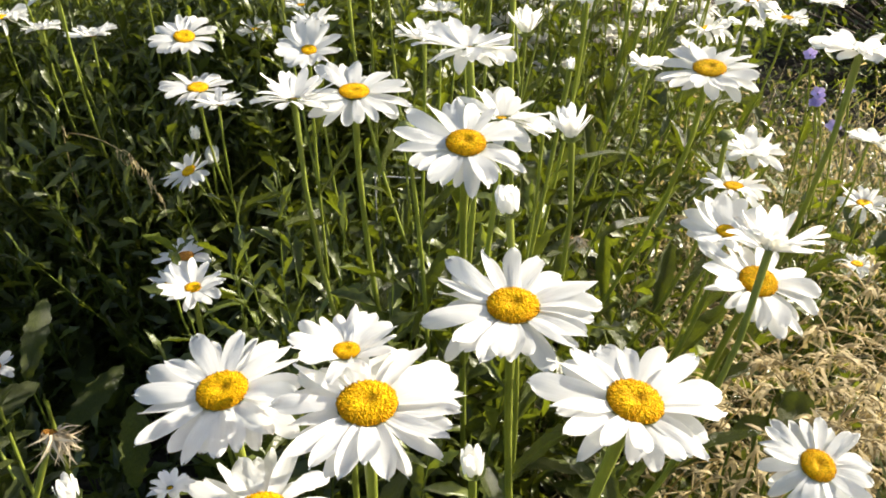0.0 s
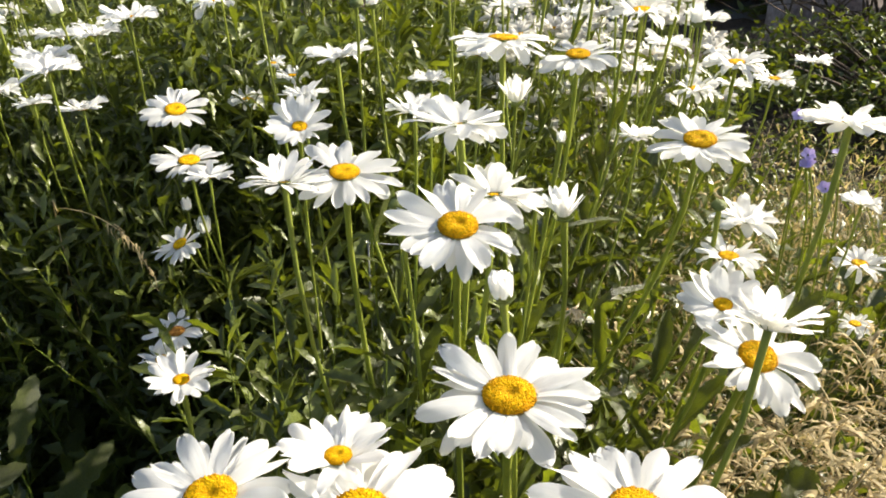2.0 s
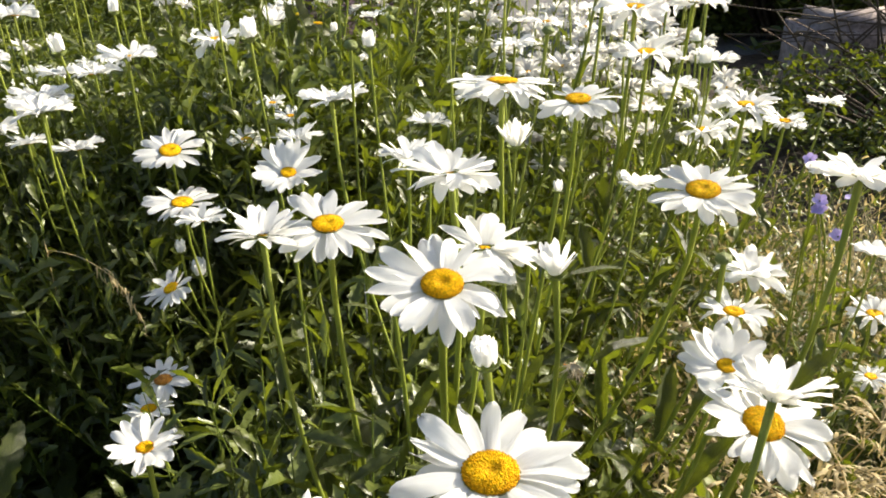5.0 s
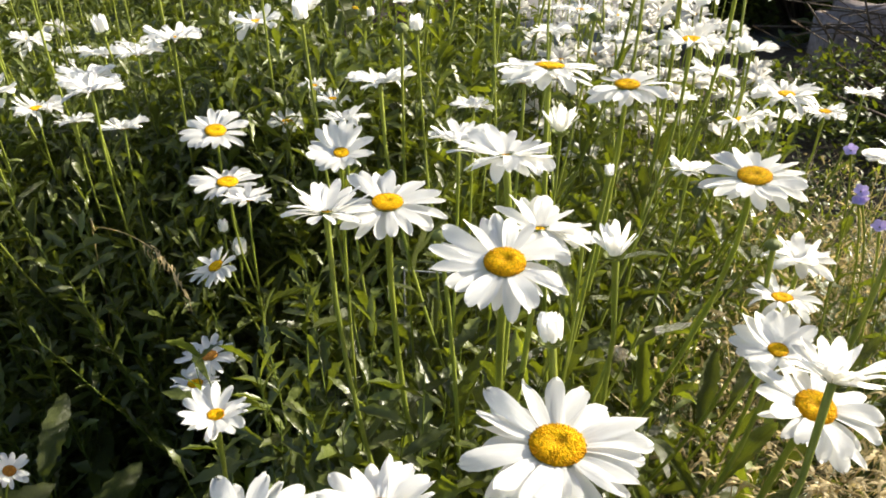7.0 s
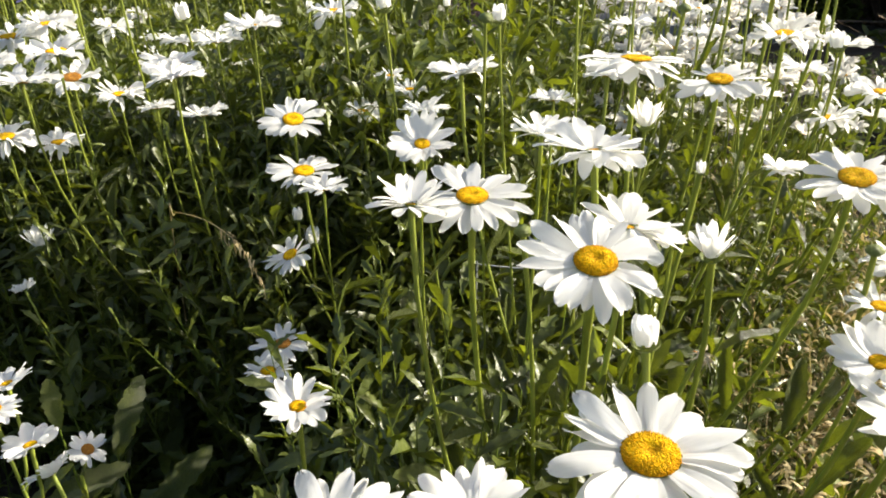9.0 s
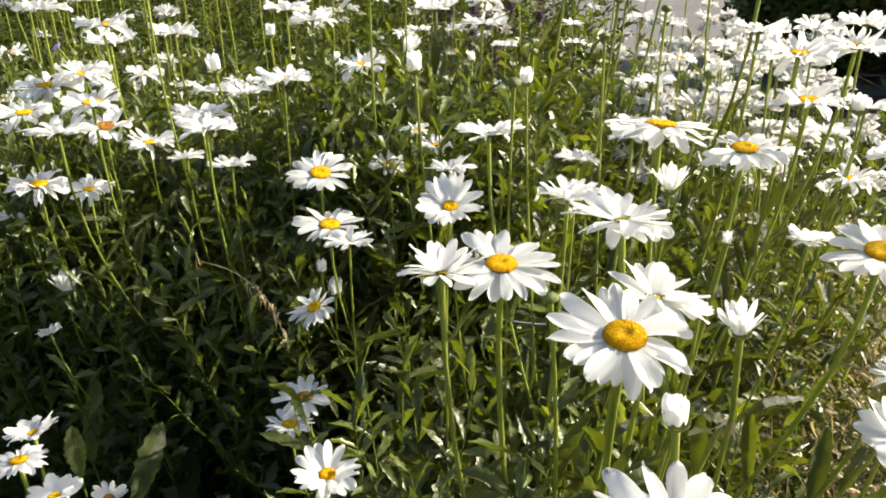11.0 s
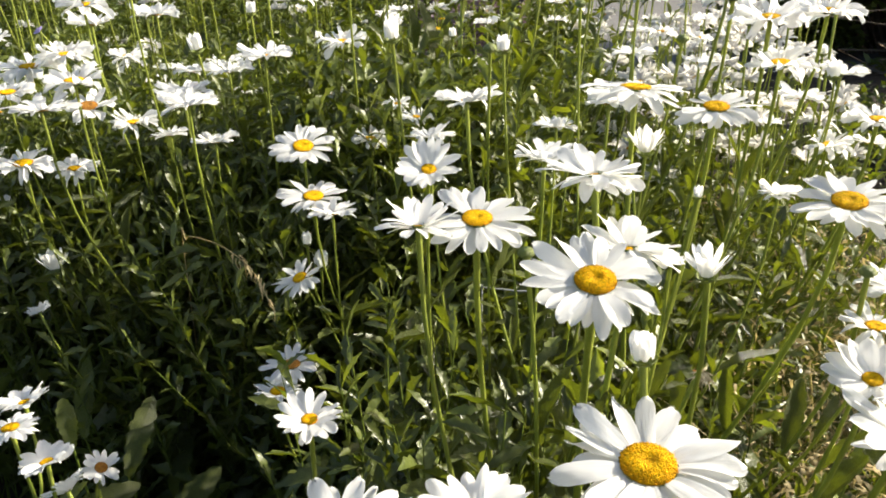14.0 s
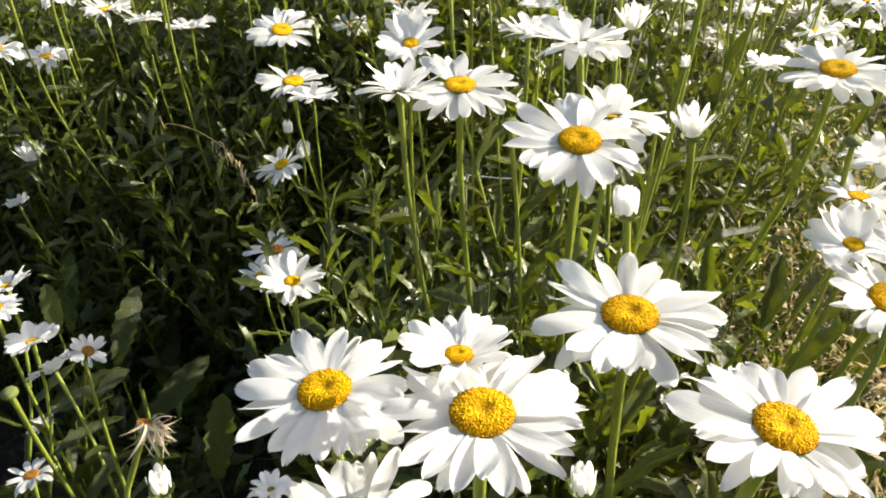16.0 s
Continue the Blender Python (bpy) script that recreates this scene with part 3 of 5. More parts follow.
strip("path", 12.0, 8.2, -0.2, 0.0, ASPHALT, "grey paved path curving behind the flower bed", "path", a0=-0.2)
strip("kerb", 12.15, 12.0, -0.2, 0.06, KERB, "low weathered grey kerb along the path", "kerb")
strip("lawn", 40.0, 12.15, -0.2, 0.04, LAWN, "dry yellow lawn beyond the path", "lawn")


# ---- foliage ----
def scatter(name, templates, mats, material, label, category):
    """Joins many placed copies of small leaf shapes into one mesh."""
    groups = {}
    for k, m in mats:
        groups.setdefault(k, []).append(m)
    chunks = []
    for k, ms in groups.items():
        v, f = templates[k]
        ms = np.array(ms)
        hv = np.concatenate([v, np.ones((len(v), 1))], 1)
        w = np.einsum("nij,vj->nvi", ms, hv)[..., :3]
        off = (np.arange(len(ms)) * len(v))[:, None, None]
        chunks.append((w.reshape(-1, 3), (f[None] + off).reshape(-1, 4)))
    me = joined(name, chunks)
    return tagged(put(name, me, material), label, category, kind="stuff")


def turn(p, yaw, up, roll, sx, sy, sz):
    """A 4x4 placement: along x, raised by up, turned by yaw."""
    cy, sy_, cu, su, cr, sr = math.cos(yaw), math.sin(yaw), math.cos(up), math.sin(up), math.cos(roll), math.sin(roll)
    ex = np.array((cy * cu, sy_ * cu, su))
    ey0 = np.array((-sy_, cy, 0.0))
    ez0 = np.cross(ex, ey0)
    ey = ey0 * cr + ez0 * sr
    ez = np.cross(ex, ey)
    m = np.eye(4)
    m[:3, 0], m[:3, 1], m[:3, 2], m[:3, 3] = ex * sx, ey * sy, ez * sz, p
    return m


def top_of(x, y):
    """Height of the leafy mass over the bed."""
    h = 0.48 + 0.06 * noise.noise((x * 3, y * 3, 0.3)) + 0.05 * noise.noise((x * 9, y * 9, 5.3))
    if x < -0.13 and y < 1.05:                           # the hollow at the left, in the clump's own shade
        k = min(1, (-0.13 - x) / 0.09)
        h = h * (1 - k) + k * (0.08 if y < 0.98 else 0.40)
    if x > 0.17:
        h -= 0.13 * min(1, (x - 0.17) / 0.10)
    if y < 0.42:
        h -= 0.10
    if -0.14 - 0.06 * (y - 0.5) < x < -0.03 and 0.50 < y < 0.72:              # the thickest part of the clump
        h += 0.03
    if y > 0.72 and -0.05 < x < 0.3:
        h += min(0.03, (y - 0.72) * 0.2)
    if y > 1.1:
        h += min(0.10, (y - 1.1) * 0.2) if x > -0.2 else 0.02
    if x < -0.02 and 0.66 < y < 0.95:                    # lower at the edge of the hollow, where sun reaches the small daisies
        h -= 0.08
    return max(h, 0.08)


r = random.Random(11)
leaves, stalks = [], []


def shoot(x, y, h, r, big=1.0, gap=0.021, lance=0.0, first=0.12):
    """One leafy shoot without a flower, added to the joined foliage; lance is its share of long pointed leaves."""
    lean_x, lean_y = r.gauss(0, 0.14), r.gauss(0, 0.14)
    pts = [(x + lean_x * t * h, y + lean_y * t * h, h * t) for t in (0, 0.35, 0.7, 1.0)]
    stalks.append(tube(pts, [0.0012, 0.0011, 0.0009, 0.0005], 4))
    n = int(h * (1 - first) / 0.88 / gap)
    spin = r.uniform(0, 6.28)
    for k in range(n):
        t = first + (1 - first) * (k + r.random()) / n
        p = (x + lean_x * t * h, y + lean_y * t * h, h * t)
        if r.random() < lance:
            long = big * (0.074 - 0.036 * t) * r.uniform(0.7, 1.25)
            leaves.append((12 + r.randrange(12), turn(p, spin + 2.4 * k + r.uniform(-0.6, 0.6), radians(r.uniform(10, 75)), r.uniform(-0.9, 0.9), long, long * r.uniform(0.22, 0.36), long)))
        else:
            long = big * (0.078 - 0.046 * t) * r.uniform(0.6, 1.25)
            leaves.append((r.randrange(12), turn(p, spin + 2.4 * k + r.uniform(-0.6, 0.6), radians(r.uniform(-10, 70)), r.uniform(-0.9, 0.9), long, long * r.uniform(0.19, 0.34), long)))


for i in range(2900):
    y = 0.16 + 2.7 * r.random() ** 1.35
    x = r.uniform(-0.62 - 0.42 * y, 0.55 + 0.36 * y)
    if x > 0.17 and r.random() < 0.30:
        continue
    if y > 2.4 and x > -0.05 * y or y > 1.2 and x > 0.02 + 0.36 * y:
        continue
    if -0.75 < x < -0.15 and y < 0.86 and r.random() < 0.85:
        continue
    near = y < 1.05 and x > -0.16
    if near and r.random() < 0.42:
        continue
    h = top_of(x, y) * r.uniform(0.62, 1.06)
    if near:
        shoot(x, y, h, r, 1.0 if y < 0.42 else 1.12, 0.022, 0.85, 0.25)
    else:
        shoot(x, y, h, r, 1.0, 0.021, 0.35)
for i in range(620):                                     # a finer, denser bank behind the hollow, steep towards it
    x = r.uniform(-1.15, -0.24)
    y = 0.96 + 0.03 * noise.noise((x * 9, 2.0, 0.0)) + 0.24 * r.random() ** 1.4
    shoot(x, y, r.uniform(0.40, 0.53) + 0.05 * noise.noise((x * 6, y * 6, 1.0)), r, 0.72, 0.016, 0.7)
for i in range(400):                                     # thick growth behind the hollow
    x, y = r.uniform(-1.1, -0.10), r.uniform(1.15, 1.45)
    shoot(x, y, r.uniform(0.52, 0.65), r, 0.75, 0.018, 0.4)
for i in range(190):                                     # leaves close under the flowers at the left
    x, y = r.uniform(-0.90, -0.36), r.uniform(1.03, 1.30)
    shoot(x, y, r.uniform(0.48, 0.585), r, 0.75, 0.017, 0.6, 0.4)
for i in range(230):                                     # taller leafy growth that shades the bank
    shoot(r.uniform(-0.31, -0.09), r.uniform(1.10, 1.42), r.uniform(0.54, 0.70), r, 0.95, 0.018, 0.65, 0.3)
for i in range(170):                                     # the thickest part of the clump
    y = r.uniform(0.52, 1.25)
    x = r.uniform(-0.15 - 0.06 * (y - 0.5), -0.03)
    shoot(x, y, r.uniform(0.44, 0.56) - (0.12 if y > 0.66 else 0), r, 0.95, 0.020, 0.8, 0.2)
for i in range(420):                                     # the bed goes on at both sides
    x, y = r.choice((r.uniform(-1.9, -1.0), r.uniform(0.75, 1.5))), r.uniform(0.3, 2.4)
    if x > 0 and (x < 0.62 + 0.36 * y or y > 1.15):
        continue
    shoot(x, y, r.uniform(0.30, 0.45), r, 1.0, 0.03)
for i in range(36):                                      # leafy sprigs round the low daisies at the left
    x, y = r.uniform(-0.55, -0.27), r.uniform(0.32, 0.60)
    shoot(x, y, r.uniform(0.12, 0.26), r, 0.9, 0.024, 0.6)
for i in range(110):                                     # low broad-leaved growth deep in the hollow
    x, y = r.uniform(-0.62, -0.17), r.uniform(0.48, 0.97)
    shoot(x, y, r.uniform(0.06, 0.17), r, 1.2, 0.026, 0.8)
scatter("daisy_foliage", SOFT, leaves, FOLIAGE, "dense dark green toothed daisy leaves", "foliage")
tagged(put("leafy_stalks", joined("leafy_stalks", stalks), STALK), "upright green leaf stalks without flowers", "foliage", kind="stuff")
leaves, stalks = [], []
for i in range(1500):                                    # other garden plants behind, as far as the path
    y = r.uniform(2.3, 6.2)
    x = -y * r.uniform(0.06, 0.85)
    tall = 0.22 * min(1, max(0, (y - 3.2) / 1.5))
    if i % 7 == 0:
        y = r.uniform(2.3, 3.6)
        x = y * r.uniform(-0.06, 0.04)
        tall = 0.0
    shoot(x, y, r.uniform(0.36, 0.60) + tall, r, 1.0, 0.026)
# the darker leaf colour stands for the shade among these plants
scatter("garden_foliage", FAR_LEAVES, leaves, DIM_LEAF, "mixed green garden plants behind the daisies", "foliage")
tagged(put("garden_stalks", joined("garden_stalks", stalks), STALK), "thin upright stalks of garden plants", "foliage", kind="stuff")

# dry grass on the right-hand side of the bed
THIN = [blade(np.linspace(0, 1, 5), np.array([1, 0.85, 0.7, 0.4, 0.05]), [0.25 * u - (0.3 + 0.25 * k) * u * u for u in np.linspace(0, 1, 5)], 0.1, 2) for k in range(4)]
straw, green_blades, fine = [], [], []
for i in range(1500):
    x, y = r.uniform(0.15, 0.95), 0.22 + 1.45 * r.random() ** 1.3
    if x < 0.14 + 0.10 * y or x > 0.31 and y < 0.8 and r.random() < 0.55:
        continue
    dry = r.random() < 0.42 + 0.4 * noise.noise((x * 5, y * 5, 2.0))
    for k in range(r.randrange(4, 9)):
        long = r.uniform(0.14, 0.42)
        m = turn((x + r.gauss(0, 0.018), y + r.gauss(0, 0.018), 0), r.uniform(0, 6.28), radians(r.uniform(35, 88)), r.uniform(-1, 1), long, r.uniform(0.0016, 0.004), long)
        (straw if dry else green_blades).append((r.randrange(4), m))
    for k in range(17):                                  # seed husks and small leaves held above
        p = (x + r.gauss(0, 0.03), y + r.gauss(0, 0.03), r.uniform(0.08, 0.36))
        long = r.uniform(0.006, 0.020)
        m = turn(p, r.uniform(0, 6.28), radians(r.uniform(-50, 80)), r.uniform(-1, 1), long * (1 if dry else 1.5), long * 0.30, long)
        (straw if dry else green_blades).append((r.randrange(4), m))
scatter("dry_grass", THIN, straw, STRAW, "straw-coloured dry grass tangled beside the daisies", "grass")
scatter("green_grass", THIN, green_blades, FOLIAGE, "thin green grass blades among the straw", "grass")

# ---- the daisies ----
daisy(0.012, 0.461, 0.694, 0.083, 16, -89, "open", petals=19, rays=[(18, -9, 1.00), (39, -3, 0.95), (63, 0, 1.00), (81, 0, 1.00), (96, 6, 1.00), (108, 3, 1.00), (126, 9, 1.00), (144, 9, 1.10), (168, 6, 1.10), (186, 0, 1.05), (237, 3, 1.00), (248, 0, 0.95), (276, -6, 1.05), (288, 3, 1.00), (294, 6, 1.00), (324, 14, 0.95), (327, -3, 1.00)])
daisy(-0.062, 0.540, 0.697, 0.071, 10, -81, "open", petals=18, rays=[(6, 3, 1.10), (21, 6, 1.05), (48, 3, 1.00), (93, 12, 1.00), (108, 6, 1.00), (126, 14, 1.05), (141, 14, 1.05), (216, -12, 1.05), (219, 9, 1.00), (243, -14, 1.05), (282, -6, 1.00), (300, -6, 1.00), (321, -6, 1.05), (351, -9, 1.15)])
daisy(-0.097, 0.507, 0.705, 0.053, 9, 103, "cup", rays=[(6, 6, 1.05), (12, 21, 1.10), (18, 36, 1.05), (59, 29, 1.05), (72, 42, 1.05), (102, 36, 1.05), (117, 36, 1.05), (135, 21, 1.00), (171, 42, 1.05), (204, 3, 1.10), (216, 18, 1.00), (321, 0, 1.00)])
daisy(0.035, 0.358, 0.647, 0.095, 7, -94, "open", petals=20, rays=[(3, 0, 1.00), (21, 6, 1.05), (27, -12, 1.00), (51, -12, 1.00), (66, -6, 1.00), (69, 0, 1.00), (87, 6, 1.00), (108, 6, 1.00), (132, -6, 0.95), (135, 9, 1.05), (147, -3, 1.00), (150, -14, 1.00), (195, 0, 1.05), (225, 14, 1.00), (246, 9, 1.05), (255, 12, 0.95), (267, 9, 0.95), (291, -3, 1.00), (309, 6, 0.95), (321, 9, 0.95), (354, -6, 0.90)])
daisy(0.040, 0.555, 0.674, 0.072, 5, 87, "cup", rays=[(45, 9, 1.00), (78, 27, 1.00), (93, 24, 1.00), (108, 24, 1.00), (126, 27, 1.05), (156, 21, 1.00), (219, 18, 1.00), (285, -9, 1.00), (297, -14, 1.05), (330, -14, 1.10), (339, -6, 1.05), (345, 12, 1.00)])
daisy(0.071, 0.560, 0.661, 0.023, 9, 83, "cup")
daisy(-0.290, 0.924, 0.619, 0.081, 19, -71, "open", rays=[(39, 0, 1.00), (45, -14, 1.00), (63, 6, 1.00), (84, 3, 1.00), (111, 6, 1.00), (135, -3, 1.00), (159, -6, 1.00), (195, 0, 1.00), (210, -3, 1.00), (267, 14, 1.00), (285, 12, 1.00), (303, 9, 1.00)])
daisy(-0.267, 0.870, 0.579, 0.079, 9, -71, "open", rays=[(29, 3, 1.00), (66, -3, 1.00), (87, -3, 1.00), (126, -12, 1.00), (147, 12, 1.00), (183, 9, 1.05), (195, 6, 1.05), (222, 6, 1.00), (273, 12, 1.00), (303, 3, 1.00)])
daisy(-0.235, 0.827, 0.578, 0.063, 9, 107, "cup")
daisy(-0.273, 0.814, 0.506, 0.056, 26, -137, "open", rays=[(84, 6, 1.00), (105, 12, 1.00), (141, 12, 1.05), (174, 9, 1.00), (195, 14, 1.15), (207, 6, 1.10), (230, 0, 1.00), (261, -9, 1.00), (297, -6, 1.00), (318, -6, 1.00), (354, 14, 1.00)])
daisy(-0.144, 0.397, 0.632, 0.042, 6, -66, "cupopen", rays=[(14, 36, 0.95), (78, 18, 1.00), (102, 27, 1.00), (119, 24, 1.00), (141, 27, 1.00), (165, 18, 1.00), (201, 21, 1.00), (225, 21, 1.00), (255, 24, 1.00), (279, 9, 1.00), (300, 18, 1.00), (333, 12, 1.00), (348, 27, 1.00)])
daisy(-0.259, 0.718, 0.457, 0.058, 4, -68, "old", rays=[(51, 3, 1.00), (90, 18, 1.05), (114, 14, 1.00), (144, 9, 1.00), (171, -3, 1.00), (201, 3, 1.15), (276, -6, 1.00), (309, -6, 1.00), (330, 9, 1.00)])
daisy(-0.268, 0.695, 0.440, 0.052, 1, 113, "open")
daisy(-0.112, 0.676, 0.683, 0.057, 24, -78, "cupopen", rays=[(27, 18, 1.05), (57, 29, 1.05), (78, 29, 1.10), (93, 33, 1.10), (114, 29, 1.10), (129, 29, 1.05), (144, 21, 1.05), (201, 12, 1.05), (252, 14, 1.00), (264, 14, 1.00), (300, 27, 1.00), (336, 24, 1.00), (354, 14, 1.00)])
daisy(-0.129, 0.817, 0.668, 0.053, 9, 100, "cup")
daisy(-0.240, 1.065, 0.586, 0.060, 6, -76, "open")
daisy(-0.092, 0.808, 0.707, 0.070, 7, 98, "side")
daisy(-0.170, 1.006, 0.634, 0.041, 4, -79, "open")
daisy(-0.203, 1.068, 0.633, 0.038, 3, -81, "open")
daisy(0.126, 0.741, 0.724, 0.074, 9, -99, "open", rays=[(36, 0, 1.00), (57, 0, 1.00), (78, -6, 1.00), (102, -3, 1.00), (119, -12, 1.00), (204, -14, 1.10), (210, 9, 1.00), (243, 3, 1.00), (255, -6, 1.00), (279, 3, 1.05), (324, 0, 1.05), (351, 9, 1.00)])
daisy(0.067, 0.823, 0.719, 0.101, 3, 86, "open", rays=[(21, -3, 1.00), (72, -9, 0.95), (87, -6, 1.00), (99, -6, 1.00), (119, -9, 1.00), (138, 0, 1.00), (177, 0, 1.05), (201, 0, 1.00), (222, -9, 1.00), (237, 9, 1.00), (248, -3, 1.00), (270, 3, 1.00), (282, 0, 1.00), (318, -14, 1.05), (339, 0, 1.00)])
daisy(0.049, 0.886, 0.688, 0.065, 9, 87, "cup")
daisy(0.017, 0.596, 0.712, 0.072, 12, 128, "cup", rays=[(48, 12, 1.00), (78, 21, 1.05), (93, 21, 1.00), (111, 39, 1.05), (138, 33, 1.05), (171, 24, 1.10), (177, 9, 1.20), (239, 6, 1.05), (276, -9, 1.05), (303, -14, 1.00), (333, -18, 1.10), (333, -3, 1.00), (333, 12, 1.00)])
daisy(-0.017, 0.712, 0.683, 0.058, 9, 92, "cup")
daisy(-0.003, 0.911, 0.654, 0.052, 9, 90, "cup")
bud(0.080, 0.810, 0.665, 0.032, 0, 0, "half")
daisy(0.203, 0.620, 0.688, 0.086, 13, -108, "open", rays=[(12, -9, 1.00), (29, -3, 1.00), (51, -3, 0.95), (78, -6, 1.00), (96, 0, 1.00), (111, -3, 1.00), (123, -3, 1.00), (198, 6, 1.00), (213, 3, 1.00), (239, 18, 1.00), (258, 0, 1.00), (267, 14, 1.00), (282, 14, 1.00), (312, -3, 1.00), (312, 18, 1.00)])
daisy(0.169, 0.674, 0.672, 0.038, 9, 76, "cup")
daisy(0.199, 0.512, 0.606, 0.060, 14, -111, "cupopen", petals=11, broad=1.35, rays=[(21, -3, 0.95), (24, 24, 1.05), (54, 21, 1.05), (84, 27, 1.05), (108, 24, 1.05), (126, 24, 1.15), (147, 14, 1.10), (162, 9, 1.10), (213, 18, 1.00), (294, 36, 0.95)])
daisy(0.210, 0.468, 0.592, 0.088, 20, -80, "open", petals=17, rays=[(18, -18, 0.95), (21, -6, 0.95), (66, -12, 1.00), (87, -18, 0.95), (135, -3, 0.95), (138, 6, 1.10), (174, 18, 0.95), (198, 12, 1.00), (201, 27, 1.00), (225, 14, 0.95), (237, 21, 1.00), (261, 6, 0.95), (279, 0, 1.05), (282, 14, 0.95), (294, 0, 1.05), (336, -9, 1.00), (354, -3, 1.00)])
daisy(0.184, 0.406, 0.656, 0.060, 29, 64, "away", rays=[(117, 42, 1.05), (129, 33, 1.00), (210, 18, 1.00), (210, 54, 1.05), (230, 14, 1.00), (239, 57, 1.10), (248, 18, 1.00), (258, 18, 0.95), (270, 54, 1.05), (282, 6, 1.00), (315, 9, 1.00), (315, 39, 1.10), (339, 29, 1.10)])
daisy(0.228, 0.589, 0.603, 0.054, 1, -111, "open")
daisy(0.257, 0.637, 0.610, 0.058, 9, 67, "cup")
daisy(0.278, 0.547, 0.726, 0.065, 11, 62, "side")
daisy(0.408, 0.739, 0.578, 0.047, 9, 60, "cup")
daisy(0.469, 0.822, 0.467, 0.061, 3, -120, "open")
daisy(0.476, 0.813, 0.394, 0.046, 2, -121, "open")
daisy(0.576, 1.262, 0.576, 0.066, 9, 65, "cup")
daisy(0.378, 1.041, 0.635, 0.085, 3, -110, "open")
daisy(0.439, 1.064, 0.607, 0.062, 5, -112, "open")
daisy(0.385, 1.210, 0.551, 0.076, 7, -107, "open")
daisy(0.409, 1.125, 0.581, 0.057, 9, 69, "cup")
daisy(-0.102, 0.292, 0.645, 0.081, 9, -109, "open", petals=18, rays=[(0, 12, 0.95), (42, -12, 1.00), (48, -3, 1.00), (63, -6, 1.00), (75, -6, 0.95), (90, 0, 1.00), (111, -6, 0.95), (119, 3, 1.05), (147, 0, 0.95), (159, 0, 1.05), (183, 3, 1.00), (195, -3, 0.95), (225, 6, 1.10), (258, 0, 1.00), (279, 6, 1.00), (294, 6, 0.95), (306, -3, 0.95), (315, 6, 0.95), (333, -14, 1.05), (339, 6, 0.95), (345, 12, 1.00)])
daisy(-0.032, 0.252, 0.673, 0.083, 6, -82, "open", petals=20, rays=[(9, 0, 0.95), (12, -14, 0.95), (27, -6, 1.00), (36, -3, 1.00), (57, 0, 1.00), (69, -6, 0.95), (84, -18, 1.00), (102, -6, 1.05), (117, -3, 0.95), (144, -14, 1.00), (144, -3, 1.00), (177, -3, 0.95), (228, 9, 1.00), (243, 12, 1.00), (261, 9, 1.00), (276, 21, 0.95), (285, 3, 0.95), (315, 6, 1.00), (324, 14, 1.00)])
daisy(0.068, 0.232, 0.692, 0.073, 11, -48, "open", petals=18, rays=[(3, -14, 1.00), (14, 3, 1.00), (39, 6, 1.05), (63, -3, 1.05), (84, -12, 0.95), (96, -14, 1.05), (105, -18, 1.00), (123, -9, 1.00), (150, 0, 1.00), (171, 3, 1.10), (198, 12, 1.00), (213, 9, 1.00), (237, 18, 0.95), (258, 14, 0.90), (261, 27, 1.00), (309, 6, 0.90), (354, -27, 0.95), (357, 3, 0.95)])
daisy(0.187, 0.303, 0.589, 0.061, 21, -79, "open")
daisy(-0.043, 0.281, 0.677, 0.053, 0, 98, "cupopen", rays=[(24, 18, 0.95), (42, 12, 0.95), (63, 9, 1.00), (75, 9, 1.00), (84, 18, 1.00), (105, 6, 1.00), (123, 9, 0.95), (150, 18, 1.00), (189, 27, 1.00), (207, 29, 1.00), (225, 27, 1.00), (333, 29, 1.00)])
daisy(-0.081, 0.254, 0.609, 0.077, 2, 106, "open")
daisy(-0.112, 0.239, 0.640, 0.020, 9, 114, "cup")
daisy(-0.410, 0.532, 0.472, 0.049, 8, 150, "cupopen")
daisy(-0.464, 0.594, 0.483, 0.048, 10, 160, "cupopen")
daisy(-0.443, 0.543, 0.495, 0.049, 6, 150, "open")
daisy(-0.404, 0.540, 0.436, 0.046, 35, 150, "away")
daisy(-0.415, 0.609, 0.403, 0.039, 30, -30, "old")
daisy(-0.416, 0.489, 0.365, 0.044, 10, 129, "old")
daisy(-0.443, 0.554, 0.359, 0.028, 9, 127, "cup")
daisy(-0.613, 0.854, 0.422, 0.038, 40, 140, "away")
bud(-0.379, 0.450, 0.492, 0.013, 0, 0, "green")
daisy(-0.673, 1.030, 0.680, 0.097, 3, -57, "open")
daisy(-0.625, 1.036, 0.695, 0.080, 3, -59, "open")
daisy(-0.539, 0.900, 0.695, 0.079, 2, -59, "open")
daisy(-0.540, 0.828, 0.682, 0.078, 9, 122, "cup")
daisy(-0.589, 1.006, 0.637, 0.078, 15, -60, "old")
daisy(-0.561, 1.062, 0.601, 0.069, 4, -63, "open")
daisy(-0.614, 0.888, 0.600, 0.076, 4, -55, "open")
daisy(-0.593, 0.955, 0.571, 0.069, 3, -58, "open")
daisy(-0.403, 0.884, 0.676, 0.077, 6, 114, "side")
daisy(-0.467, 0.966, 0.615, 0.047, 9, 114, "cup")
daisy(-0.416, 0.978, 0.604, 0.061, 9, 111, "cup")
daisy(-0.455, 0.992, 0.661, 0.076, 9, 113, "cup")
daisy(-0.526, 1.421, 0.552, 0.061, 9, 109, "cup")
daisy(-0.685, 1.472, 0.580, 0.065, 9, 114, "cup")
daisy(-0.539, 1.241, 0.630, 0.072, 9, 112, "cup")
daisy(-0.459, 1.163, 0.649, 0.075, 9, 110, "cup")
daisy(-0.363, 1.037, 0.698, 0.080, 5, 108, "side")
